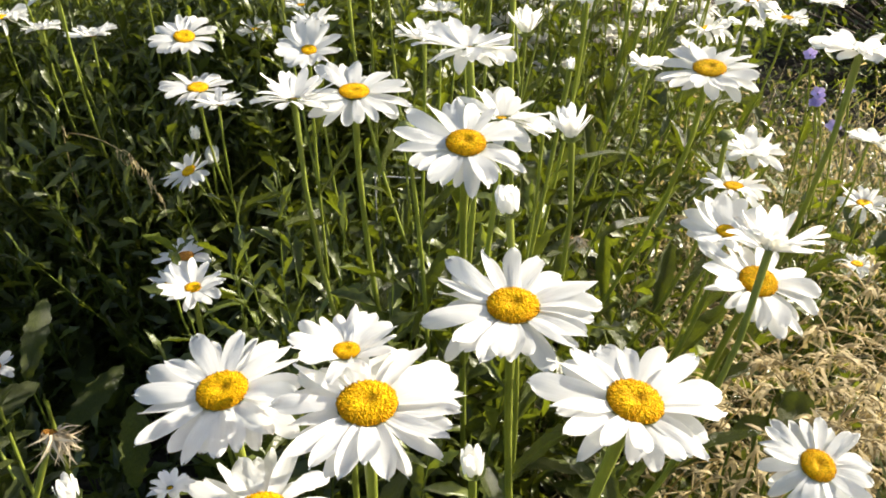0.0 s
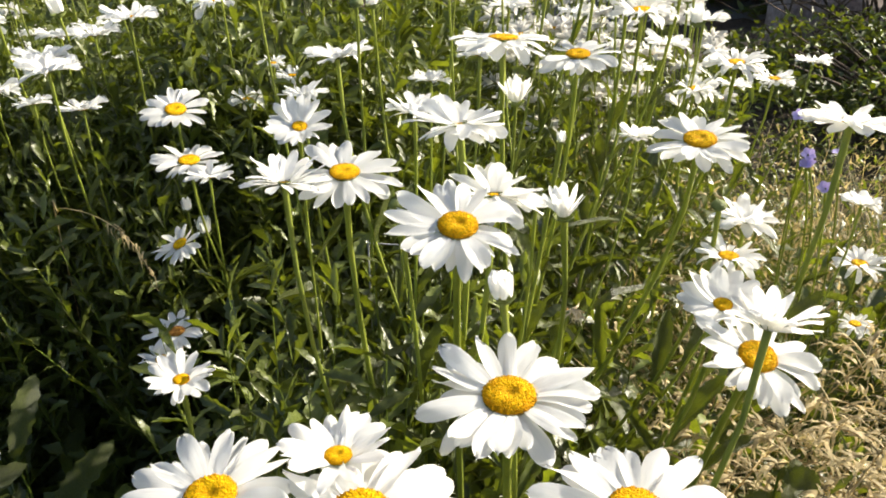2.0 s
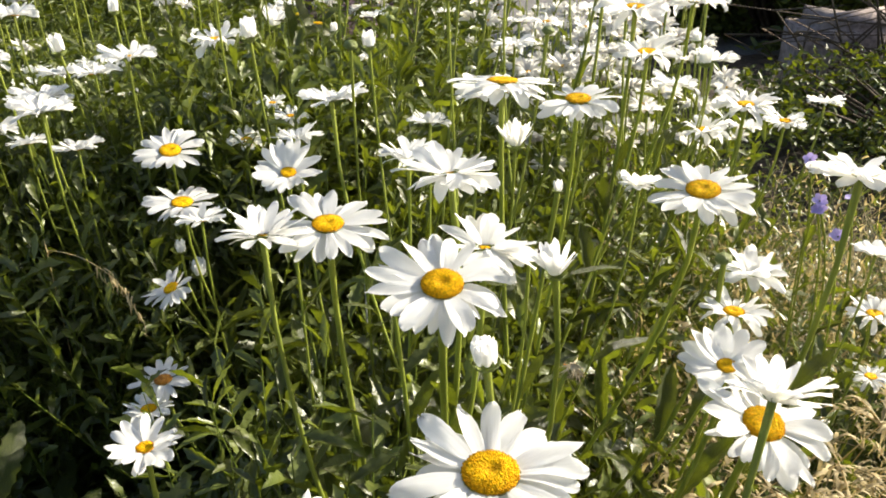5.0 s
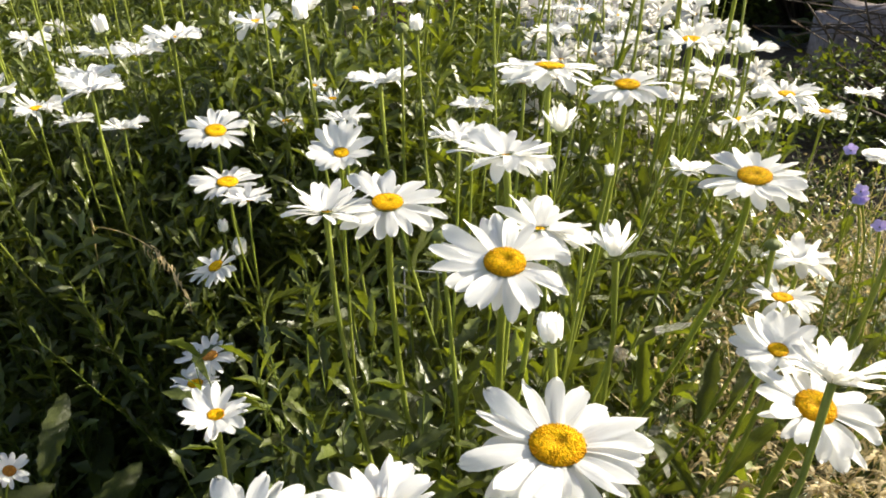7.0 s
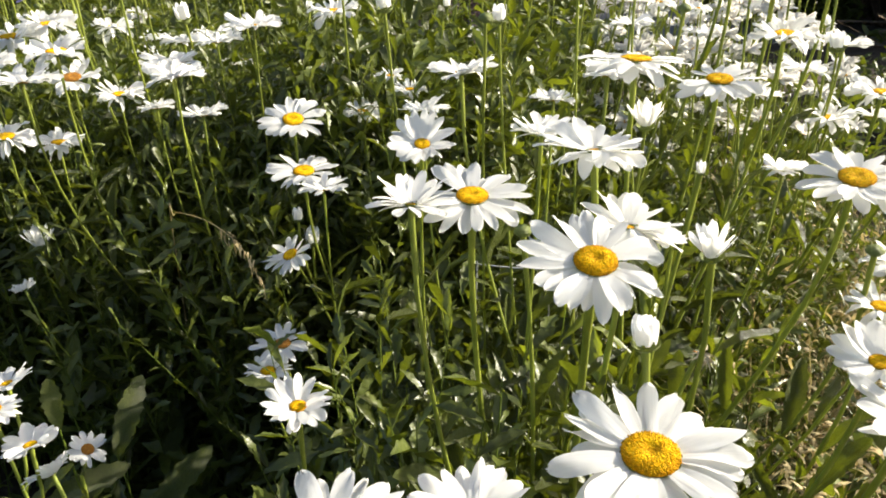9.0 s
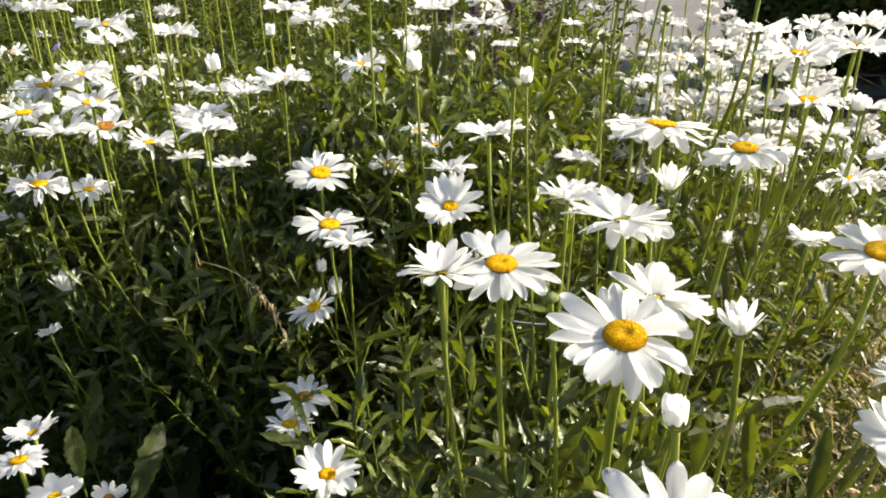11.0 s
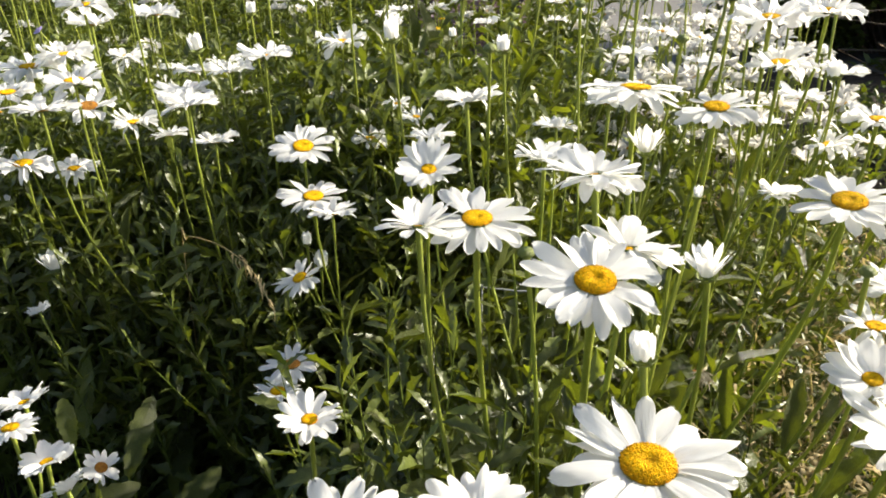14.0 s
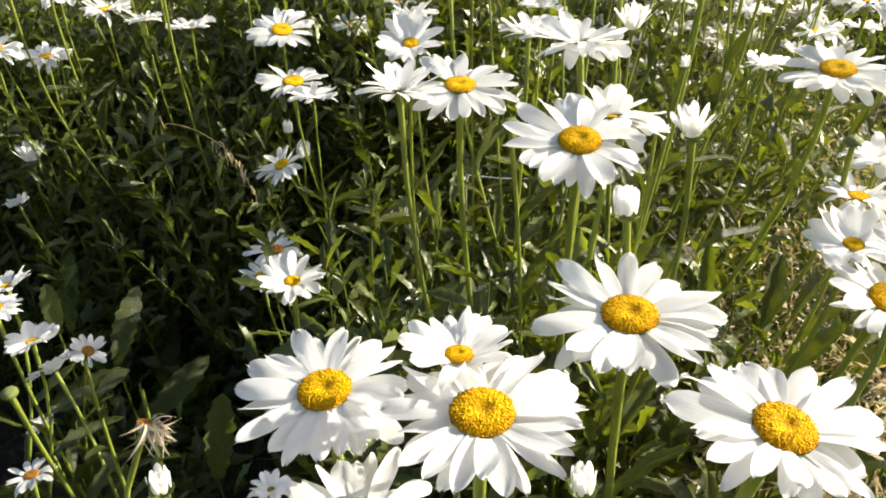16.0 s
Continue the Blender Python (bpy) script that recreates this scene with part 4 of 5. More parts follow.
daisy(-0.599, 1.055, 0.754, 0.083, 4, -61, "open")
daisy(-0.635, 1.133, 0.717, 0.081, 9, 118, "cup")
daisy(-0.535, 1.054, 0.798, 0.084, 9, 115, "cup")
daisy(-0.589, 1.238, 0.714, 0.081, 9, 114, "cup")
daisy(-0.801, 1.247, 0.742, 0.083, 7, 123, "side")
daisy(-0.784, 1.378, 0.750, 0.083, 7, 120, "side")
daisy(-0.810, 1.503, 0.775, 0.084, 9, 117, "cup")
daisy(-1.028, 1.487, 0.625, 0.072, 4, -55, "open")
daisy(-1.009, 1.494, 0.750, 0.083, 4, -56, "open")
daisy(-0.643, 1.772, 0.717, 0.081, 9, 109, "cup")
daisy(-0.445, 1.325, 0.740, 0.083, 9, 107, "cup")
daisy(-0.421, 1.383, 0.716, 0.081, 11, 105, "side")
daisy(-0.943, 1.325, 0.579, 0.065, 6, -54, "open")
daisy(-0.633, 0.915, 0.676, 0.066, 3, -55, "open")
daisy(-0.826, 1.129, 0.524, 0.057, 9, 125, "cup")
daisy(-0.765, 1.020, 0.495, 0.052, 9, 126, "cup")
daisy(-0.708, 1.362, 0.624, 0.071, 3, -63, "open")
daisy(-0.764, 1.565, 0.534, 0.059, 9, 115, "cup")
daisy(-0.257, 1.057, 0.803, 0.085, 4, -78, "open")
daisy(-0.287, 1.479, 0.795, 0.084, 11, 99, "side")
daisy(-0.211, 1.310, 0.750, 0.083, 9, 97, "cup")
daisy(-0.141, 1.299, 0.732, 0.082, 11, 94, "side")
daisy(-0.131, 1.766, 0.619, 0.071, 9, 92, "cup")
bud(-0.311, 1.654, 0.628, 0.046, 0, 0, "half")
daisy(-0.304, 1.209, 0.684, 0.078, 4, -77, "open")
daisy(-0.349, 1.334, 0.575, 0.065, 2, -76, "open")
daisy(-0.449, 1.585, 0.483, 0.050, 9, 104, "cup")
daisy(-0.121, 1.520, 0.588, 0.067, 9, 93, "cup")
daisy(0.122, 1.368, 0.643, 0.074, 9, 82, "cup")
daisy(0.215, 0.956, 0.765, 0.088, 5, -105, "open")
daisy(0.228, 0.937, 0.721, 0.078, 6, -106, "open")
daisy(0.308, 1.069, 0.755, 0.085, 9, -108, "open")
daisy(0.385, 1.494, 0.712, 0.081, 9, 73, "cup")
daisy(0.398, 1.314, 0.745, 0.083, 11, 70, "side")
daisy(0.211, 1.126, 0.760, 0.084, 11, 76, "side")
daisy(0.205, 1.121, 0.814, 0.084, 11, 77, "side")
daisy(0.257, 1.760, 0.743, 0.083, 11, 80, "side")
daisy(0.294, 2.296, 0.672, 0.077, 9, 81, "cup")
daisy(0.095, 1.999, 0.702, 0.080, 9, 86, "cup")
daisy(-0.023, 1.394, 0.799, 0.085, 11, 89, "side")
daisy(0.100, 1.745, 0.718, 0.081, 9, 85, "cup")
daisy(0.127, 1.412, 0.829, 0.084, 11, 82, "side")
daisy(-0.090, 2.673, 0.651, 0.075, 9, 91, "cup")
bud(-0.264, 2.465, 0.672, 0.048, 0, 0, "half")
daisy(-0.164, 1.631, 0.724, 0.082, 5, -85, "open")
daisy(0.390, 1.227, 0.648, 0.074, 9, 70, "cup")
daisy(0.318, 1.146, 0.633, 0.073, 9, 72, "cup")
daisy(0.342, 1.378, 0.533, 0.059, 9, 74, "cup")
daisy(0.242, 1.461, 0.611, 0.070, 9, 78, "cup")
daisy(0.211, 1.726, 0.613, 0.070, 4, -98, "open")
daisy(0.258, 1.542, 0.506, 0.054, 9, 78, "cup")
bud(0.077, 0.477, 0.696, 0.024, 0, 0, "half")
bud(0.034, 0.404, 0.683, 0.017, 0, 0, "bud")
bud(-0.209, 0.328, 0.541, 0.016, 0, 0, "bud")
bud(0.013, 0.292, 0.599, 0.015, 0, 0, "bud")
bud(-0.162, 0.804, 0.770, 0.020, 0, 0, "bud")
bud(-0.623, 0.918, 0.452, 0.034, 0, 0, "half")
bud(0.218, 0.600, 0.645, 0.013, 0, 0, "green")
bud(-0.029, 0.572, 0.662, 0.013, 0, 0, "green")
bud(-0.069, 0.783, 0.765, 0.013, 0, 0, "green")
bud(0.098, 0.631, 0.686, 0.009, 0, 0, "bud")
bud(0.114, 0.872, 0.760, 0.013, 0, 0, "green")
bud(-0.291, 0.913, 0.505, 0.015, 0, 0, "bud")
bud(-0.286, 0.950, 0.459, 0.023, 0, 0, "bud")
bud(0.031, 0.990, 0.813, 0.013, 0, 0, "green")
bud(-0.812, 1.333, 0.663, 0.014, 0, 0, "green")
bud(-0.618, 1.263, 0.711, 0.019, 0, 0, "bud")
bud(-0.415, 1.152, 0.735, 0.017, 0, 0, "bud")
bud(-0.410, 1.478, 0.638, 0.017, 0, 0, "bud")
bud(-0.168, 1.425, 0.657, 0.017, 0, 0, "bud")
bud(-0.062, 1.228, 0.711, 0.012, 0, 0, "green")
bud(-0.068, 1.318, 0.709, 0.012, 0, 0, "green")
bud(0.016, 0.945, 0.781, 0.012, 0, 0, "green")
bud(0.078, 0.963, 0.808, 0.012, 0, 0, "green")
bud(-0.061, 0.870, 0.747, 0.017, 0, 0, "bud")
bud(0.398, 1.341, 0.655, 0.017, 0, 0, "bud")
bud(0.373, 1.202, 0.655, 0.026, 0, 0, "bud")
bud(-0.543, 1.320, 0.589, 0.012, 0, 0, "green")
bud(-0.443, 1.206, 0.534, 0.012, 0, 0, "green")
bud(-0.511, 1.182, 0.680, 0.026, 0, 0, "bud")
bud(-0.106, 1.579, 0.810, 0.030, 0, 0, "half")
daisy(-1.070, 1.764, 0.733, 0.070, 9, 121, "cup")
daisy(-1.022, 1.756, 0.685, 0.075, 9, 120, "cup")
daisy(-1.246, 2.021, 0.656, 0.070, 9, 121, "cup")
daisy(-0.736, 1.611, 0.743, 0.078, 11, 114, "side")
daisy(-0.945, 2.190, 0.676, 0.068, 9, 113, "cup")
daisy(-0.953, 1.656, 0.531, 0.066, 9, 119, "cup")
daisy(-0.962, 1.367, 0.520, 0.064, 4, -54, "open")
daisy(-0.552, 1.408, 0.604, 0.078, 11, 111, "side")
daisy(-0.338, 1.942, 0.615, 0.062, 9, 99, "cup")
daisy(0.328, 1.921, 0.607, 0.064, 9, 80, "cup")
daisy(0.214, 1.910, 0.648, 0.066, 9, 83, "cup")
daisy(0.148, 1.920, 0.660, 0.064, 9, 85, "cup")
daisy(0.162, 1.770, 0.606, 0.062, 9, 84, "cup")
daisy(0.312, 1.860, 0.578, 0.060, 4, -99, "open")
daisy(-0.110, 1.969, 0.539, 0.055, 9, 93, "cup")
daisy(0.018, 2.038, 0.582, 0.056, 9, 89, "cup")
daisy(0.007, 2.097, 0.613, 0.060, 9, 89, "cup")
daisy(0.292, 1.368, 0.689, 0.078, 11, 77, "side")
daisy(-0.595, 2.230, 0.682, 0.062, 9, 104, "cup")
daisy(-0.738, 2.126, 0.772, 0.070, 11, 109, "side")

# ---- small far daisies in the thick of the bed ----
def far_head(k):
    r = random.Random(500 + k)
    chunks = []
    n = 26
    for i in range(n):
        a, up, long = 2 * math.pi * (i + r.uniform(-0.4, 0.4)) / n, r.uniform(-8, 50), r.uniform(0.66, 0.88)
        v, f = blade(np.linspace(0, 1, 5), np.array([0.4, 0.8, 1, 0.85, 0.3]), [0.15 * u - r.uniform(0.1, 0.4) * u * u for u in np.linspace(0, 1, 5)], r.uniform(-0.3, 0.5))
        m = np.array(Matrix.Rotation(a, 4, "Z") @ Matrix.Translation((0.16, 0, 0)) @ Matrix.Rotation(-radians(up), 4, "Y") @ Matrix.Rotation(r.uniform(-0.5, 0.5), 4, "X") @ Matrix.Diagonal((long, 0.25, long, 1)))
        chunks.append(((np.c_[v, np.ones(len(v))] @ m.T)[:, :3], f))
    return joined("petal_ring", chunks)


FAR_HEADS = [far_head(k) for k in range(6)]


def far_daisy(x, y, z, wide, r):
    origin = Vector((x + r.uniform(-0.04, 0.04), y + r.uniform(-0.04, 0.04), 0))
    thing = tagged(new("daisy"), LABELS["far"], "daisy", "daisies in the bed")
    thing.location = origin
    normal = Vector((r.gauss(0, 0.18), r.gauss(-0.05, 0.18), 1)).normalized()
    head = Matrix.Translation((x, y, z)) @ frame_of(normal, r.uniform(0, 6.28))
    q = wide / 2
    add_stem(thing, origin, Vector((x, y, z)) - normal * q * 0.15, normal, r, 0.0014, 0)
    put("calyx", CALYXES, CALYX, thing, local(origin, head @ Matrix.Diagonal((q * 0.27, q * 0.27, q * 0.27, 1))))
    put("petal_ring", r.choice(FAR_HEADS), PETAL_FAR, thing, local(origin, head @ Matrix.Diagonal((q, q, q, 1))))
    put("disc", r.choice(SMALL_DISCS), DISC, thing, local(origin, head @ Matrix.Diagonal((q * 0.2, q * 0.2, q * 0.2, 1))))


def drift(places, r):
    """Daisies too far off to pick apart, joined into one object with three materials."""
    chunks, slots = [], []
    for x, y, z, wide in places:
        q = wide / 2
        normal = Vector((r.gauss(0, 0.18), r.gauss(-0.02, 0.18), 1)).normalized()
        head = np.array(Matrix.Translation((x, y, z)) @ frame_of(normal, r.uniform(0, 6.28)) @ Matrix.Diagonal((q, q, q, 1)))
        for me, scale, slot in ((r.choice(FAR_HEADS), 1.0, 0), (DOME, 0.2, 1)):
            v = np.empty(len(me.vertices) * 3)
            me.vertices.foreach_get("co", v)
            f = np.array([p.vertices[:] for p in me.polygons])
            v = v.reshape(-1, 3) * (scale, scale, scale * (0.4 if slot else 1))
            chunks.append(((np.c_[v, np.ones(len(v))] @ head.T)[:, :3], f))
            slots += [slot] * len(f)
        v, f = tube(stem_points((x, y, z), normal, (x + r.gauss(0, 0.03), y + r.gauss(0, 0.03), 0), 6), [0.0014] * 6, 4)
        chunks.append((v, f))
        slots += [2] * len(f)
    me = joined("daisy_drift", chunks)
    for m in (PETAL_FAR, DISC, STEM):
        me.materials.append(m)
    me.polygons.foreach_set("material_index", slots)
    return tagged(put("daisy_drift", me, None), "drift of many small white daisies far back", "daisies", kind="stuff")


r = random.Random(77)
rest = []
for i in range(155):                                    # low white drift beyond the tall clump
    y = r.uniform(1.5, 2.9)
    place = (r.uniform(0.02, 0.24) * y + r.uniform(-0.05, 0.22), y, r.uniform(0.38, 0.58), r.uniform(0.055, 0.08))
    if y < 2.0:
        far_daisy(*place, r)
    else:
        rest.append(place)
for i in range(34):                                    # and to the left, small and far
    y = r.uniform(1.9, 2.9)
    rest.append((-r.uniform(0.06, 0.66) * y, y, r.uniform(0.48, 0.74), r.uniform(0.05, 0.07)))
far_daisy(-1.730, 2.645, 0.674, 0.062, r)
far_daisy(-1.316, 2.044, 0.700, 0.062, r)
far_daisy(-1.299, 2.274, 0.708, 0.062, r)
far_daisy(-1.648, 2.572, 0.456, 0.062, r)
far_daisy(-1.433, 2.780, 0.367, 0.055, r)
far_daisy(-1.137, 2.323, 0.443, 0.062, r)
far_daisy(-1.253, 2.901, 0.631, 0.059, r)
far_daisy(-1.250, 2.911, 0.657, 0.055, r)
far_daisy(-1.299, 2.862, 0.543, 0.047, r)
far_daisy(-1.246, 2.648, 0.530, 0.062, r)
far_daisy(-1.459, 2.747, 0.377, 0.062, r)
far_daisy(-0.981, 2.456, 0.363, 0.062, r)
far_daisy(-0.801, 2.949, 0.615, 0.039, r)
far_daisy(-0.841, 2.942, 0.610, 0.043, r)
far_daisy(-0.793, 2.964, 0.652, 0.055, r)
far_daisy(-0.842, 2.832, 0.654, 0.062, r)
far_daisy(-0.545, 2.957, 0.557, 0.055, r)
far_daisy(-0.515, 2.941, 0.504, 0.055, r)
far_daisy(-0.620, 2.898, 0.424, 0.035, r)
far_daisy(0.095, 3.023, 0.528, 0.059, r)
far_daisy(0.337, 2.512, 0.478, 0.062, r)
far_daisy(0.431, 2.193, 0.541, 0.062, r)
far_daisy(-1.512, 2.207, 0.599, 0.062, r)
far_daisy(-1.547, 2.630, 0.576, 0.062, r)
far_daisy(-1.870, 2.851, 0.695, 0.059, r)
drift(rest, r)


# ---- shrub at the right ----
SMALL = [blade(np.linspace(0, 1, 4), np.array([0.3, 1, 0.8, 0.1]), [0.05 * k * u - 0.15 * u * u for u in np.linspace(0, 1, 4)], 0.12) for k in range(4)]


def shrub(name, x, y, w, d, h, count, label, seed, leaf=0.03, material=DIM_LEAF):
    r = random.Random(seed)
    thing = tagged(new(name), label, "shrub")
    thing.location = (x, y, 0)
    twigs, lv = [], []
    for i in range(max(14, count // 130)):
        tx, ty, tz = r.gauss(0, w * 0.42), r.gauss(0, d * 0.42), h * r.uniform(0.55, 1.0)
        twigs.append(tube([(tx * 0.15, ty * 0.15, 0), (tx * 0.4, ty * 0.4, tz * 0.45), (tx, ty, tz)], [0.012, 0.007, 0.002], 5))
    for i in range(count):
        while True:
            px, py, pz = r.uniform(-1, 1), r.uniform(-1, 1), r.uniform(0.02, 1)
            n = noise.noise((px * 2.3 + seed, py * 2.3, pz * 2.3))
            rim = px * px + py * py + (pz * 0.9) ** 4
            if rim < 1 + 0.8 * n and n > -0.22:
                break
        s = leaf * r.uniform(0.6, 1.3)
        lv.append((r.randrange(4), turn((px * w, py * d, pz * h), r.uniform(0, 6.28), radians(r.uniform(-20, 60)), r.uniform(-1, 1), s, s * 0.5, s)))
    tagged(put("twig", joined("twig", twigs), TWIG, thing), kind="stuff")
    groups = scatter("leaf_mass", SMALL, lv, material, "", "")
    groups.parent = thing
    return thing


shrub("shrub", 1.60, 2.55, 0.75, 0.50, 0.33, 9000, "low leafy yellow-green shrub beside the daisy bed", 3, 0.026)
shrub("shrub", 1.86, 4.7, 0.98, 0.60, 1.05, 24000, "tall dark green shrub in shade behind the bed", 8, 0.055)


# ---- low garden stones behind the shrub ----
def stone(x, y, z, sx, sy, sz, seed):
    bm = bmesh.new()
    bmesh.ops.create_cube(bm, size=1.0)
    bmesh.ops.bevel(bm, geom=bm.edges[:], offset=0.12, segments=2, affect="EDGES")
    bmesh.ops.subdivide_edges(bm, edges=bm.edges[:], cuts=1, use_grid_fill=True)
    for v in bm.verts:
        v.co = Vector((v.co.x * sx, v.co.y * sy, v.co.z * sz)) + 0.03 * Vector(noise.noise_vector(v.co * 2.5 + Vector((seed, 0, 0))))
    ob = part("stone", bm, STONE, None)
    ob.location = (x, y, z)
    return tagged(ob, "rough pinkish-grey garden stone", "stone", "stones behind the shrub")


for i, (x, y, sx) in enumerate(((1.62, 3.35, 0.50), (2.15, 3.35, 0.46), (2.66, 3.30, 0.48))):
    stone(x, y, 0.17, sx, 0.30, 0.36, i * 3.7)


twig_thing = tagged(new("bare_twigs"), "tangle of dark bare twigs in front of stones", "twigs")
twig_thing.location = (2.1, 3.05, 0)
r = random.Random(44)
for i in range(90):
    x0, up = r.uniform(-0.75, 0.75), r.uniform(0.30, 0.62)
    pts = [(x0, r.uniform(-0.1, 0.1), 0), (x0 + r.gauss(0, 0.10), 0, up * 0.5), (x0 + r.gauss(0, 0.25), r.gauss(0, 0.1), up), (x0 + r.gauss(0, 0.45), r.gauss(0, 0.15), up * r.uniform(0.8, 1.2))]
    put("twig", mesh_of("twig", *tube(pts, [0.006, 0.005, 0.0035, 0.0015], 5)), TWIG, twig_thing)


# ---- spires of a dark-flowered plant, beyond the daisies ----
def spire(x, y, h, seed):
    r = random.Random(seed)
    thing = tagged(new("spire_plant"), "upright plant spike with faded purple-brown florets", "plant", "spires behind the daisies")
    thing.location = (x, y, 0)
    lean = r.uniform(-0.05, 0.05)
    pts = [(lean * t, 0, h * t) for t in np.linspace(0, 1, 6)]
    put("stem", mesh_of("stem", *tube(pts, [0.004, 0.004, 0.0035, 0.003, 0.002, 0.001], 6)), STEM, thing)
    fl = []
    for i in range(240):
        t = r.uniform(0.45, 1.0)
        s = 0.022 * (1.25 - t) + 0.006
        fl.append((r.randrange(4), turn((lean * t, 0, h * t), r.uniform(0, 6.28), radians(r.uniform(-10, 50)), r.uniform(-1, 1), s, s * 0.7, s)))
    ob = scatter("floret", SMALL, fl, SPIRE, "", "")
    ob.parent = thing


r = random.Random(21)
for i in range(9):
    a, d = radians(-8.2 + 0.75 * i), r.uniform(2.3, 2.9)
    spire(d * math.sin(a), d * math.cos(a), r.uniform(0.72, 0.95), 60 + i)


# ---- yellow flowers far in the bed ----
YELLOW_HEADS = [far_head(20 + k) for k in range(2)]


def yellow_flower(x, y, z, wide, seed):
    r = random.Random(seed)
    origin = Vector((x, y + 0.02, 0))
    thing = tagged(new("yellow_flower"), "golden yellow daisy-like flower on a thin stem", "flower", "yellow flowers behind the daisies")
    thing.location = origin
    normal = Vector((r.gauss(0, 0.1), r.gauss(-0.1, 0.1), 1)).normalized()
    head = Matrix.Translation((x, y, z)) @ frame_of(normal, r.uniform(0, 6.28))
    q = wide / 2
    add_stem(thing, origin, Vector((x, y, z)), normal, r, 0.0018, 2)
    put("petal_ring", r.choice(YELLOW_HEADS), YELLOW, thing, local(origin, head @ Matrix.Diagonal((q * 0.9, q * 0.9, q * 0.5, 1))))
    put("disc", r.choice(SMALL_DISCS), DISC, thing, local(origin, head @ Matrix.Diagonal((q * 0.3, q * 0.3, q * 0.3, 1))))


yellow_flower(-0.682, 1.660, 0.760, 0.069, 5)
yellow_flower(-0.750, 1.796, 0.773, 0.064, 6)
yellow_flower(-0.928, 1.827, 0.788, 0.061, 7)
yellow_flower(-0.534, 1.970, 0.749, 0.046, 8)
yellow_flower(-0.380, 2.106, 0.768, 0.051, 9)
yellow_flower(-0.302, 1.893, 0.603, 0.023, 10)
yellow_flower(-1.079, 1.626, 0.801, 0.064, 11)
yellow_flower(-1.154, 1.815, 0.781, 0.064, 12)
yellow_flower(-0.239, 1.901, 0.603, 0.018, 13)
yellow_flower(-0.205, 1.503, 0.652, 0.022, 14)


# ---- cranesbills at the right ----
def petal_disc(k):
    us = np.linspace(0, 1, 6)
    return mesh_of("petal", *blade(us, np.array([0.2, 0.55, 0.9, 1.0, 0.85, 0.35]), [0.35 * u - 0.30 * u * u for u in us], 0.06, 5))


CRANE_PETALS = [petal_disc(k) for k in range(2)]


def cranesbill(x, y, z, wide, seed):
    r = random.Random(seed)
    origin = Vector((x + 0.03, y + 0.04, 0))
    thing = tagged(new("cranesbill"), "violet-blue five-petalled cranesbill on a thin stem", "flower", "cranesbills in the dry grass")
    thing.location = origin
    normal = Vector((r.gauss(-0.3, 0.2), r.gauss(-0.5, 0.2), 1)).normalized()
    head = Matrix.Translation((x, y, z)) @ frame_of(normal, r.uniform(0, 6.28))
    add_stem(thing, origin, Vector((x, y, z)), normal, r, 0.0012, 3)
    for i in range(5):
        put("petal", CRANE_PETALS[i % 2], BLUE, thing, local(origin, head @ Matrix.Rotation(1.2566 * i, 4, "Z") @ Matrix.Rotation(-0.35, 4, "Y") @ Matrix.Diagonal((wide / 2, wide * 0.42, wide / 2, 1))))
    put("centre", DOME, CALYX, thing, local(origin, head @ Matrix.Diagonal((wide * 0.07, wide * 0.07, wide * 0.08, 1))))


cranesbill(0.440, 0.977, 0.586, 0.018, 5)
cranesbill(0.418, 0.888, 0.570, 0.018, 6)
cranesbill(0.414, 0.825, 0.556, 0.019, 7)
cranesbill(0.468, 0.918, 0.560, 0.017, 8)
cranesbill(0.416, 0.885, 0.560, 0.015, 9)
cranesbill(-0.815, 1.299, 0.674, 0.020, 10)
cranesbill(0.419, 0.884, 0.561, 0.018, 11)


# ---- leafy shoots without flowers, at the near edge of the hollow ----
def leafy_shoot(x, y, z, long, seed):
    r = random.Random(seed)
    origin = Vector((x + r.uniform(-0.03, 0.03), y + 0.03, 0))
    thing = tagged(new("leafy_shoot"), "broad-leaved green daisy shoot that bears no flower", "plant", "leafy shoots")
    thing.location = origin
    top = Vector((x, y, z))
    pts = stem_points(top, (0, 0, 1), origin)
    stem = put("stem", mesh_of("stem", *tube([p - origin for p in pts], [0.0012 + 0.0001 * i for i in range(len(pts))])), STEM, thing)
    for i in range(16):
        t = 0.42 * (i / 15) ** 1.2
        k = int(t * 11)
        p = pts[k].lerp(pts[k + 1], t * 11 - k)
        size = long * (0.35 + 0.65 * min(1, i / 6)) * r.uniform(0.8, 1.2)
        m = (Matrix.Translation(p) @ Matrix.Rotation(i * 2.4 + r.uniform(-0.4, 0.4), 4, "Z") @ Matrix.Rotation(-radians(80 - 45 * min(1, i / 9) + r.uniform(-12, 12)), 4, "Y")
             @ Matrix.Rotation(r.uniform(-0.5, 0.5), 4, "X") @ Matrix.Diagonal((size, size * r.uniform(0.22, 0.32), size, 1)))
        put("leaf", r.choice(LEAVES), LEAF, stem, local(origin, m))


leafy_shoot(-0.233, 0.373, 0.568, 0.020, 41)
leafy_shoot(-0.308, 0.440, 0.531, 0.024, 42)


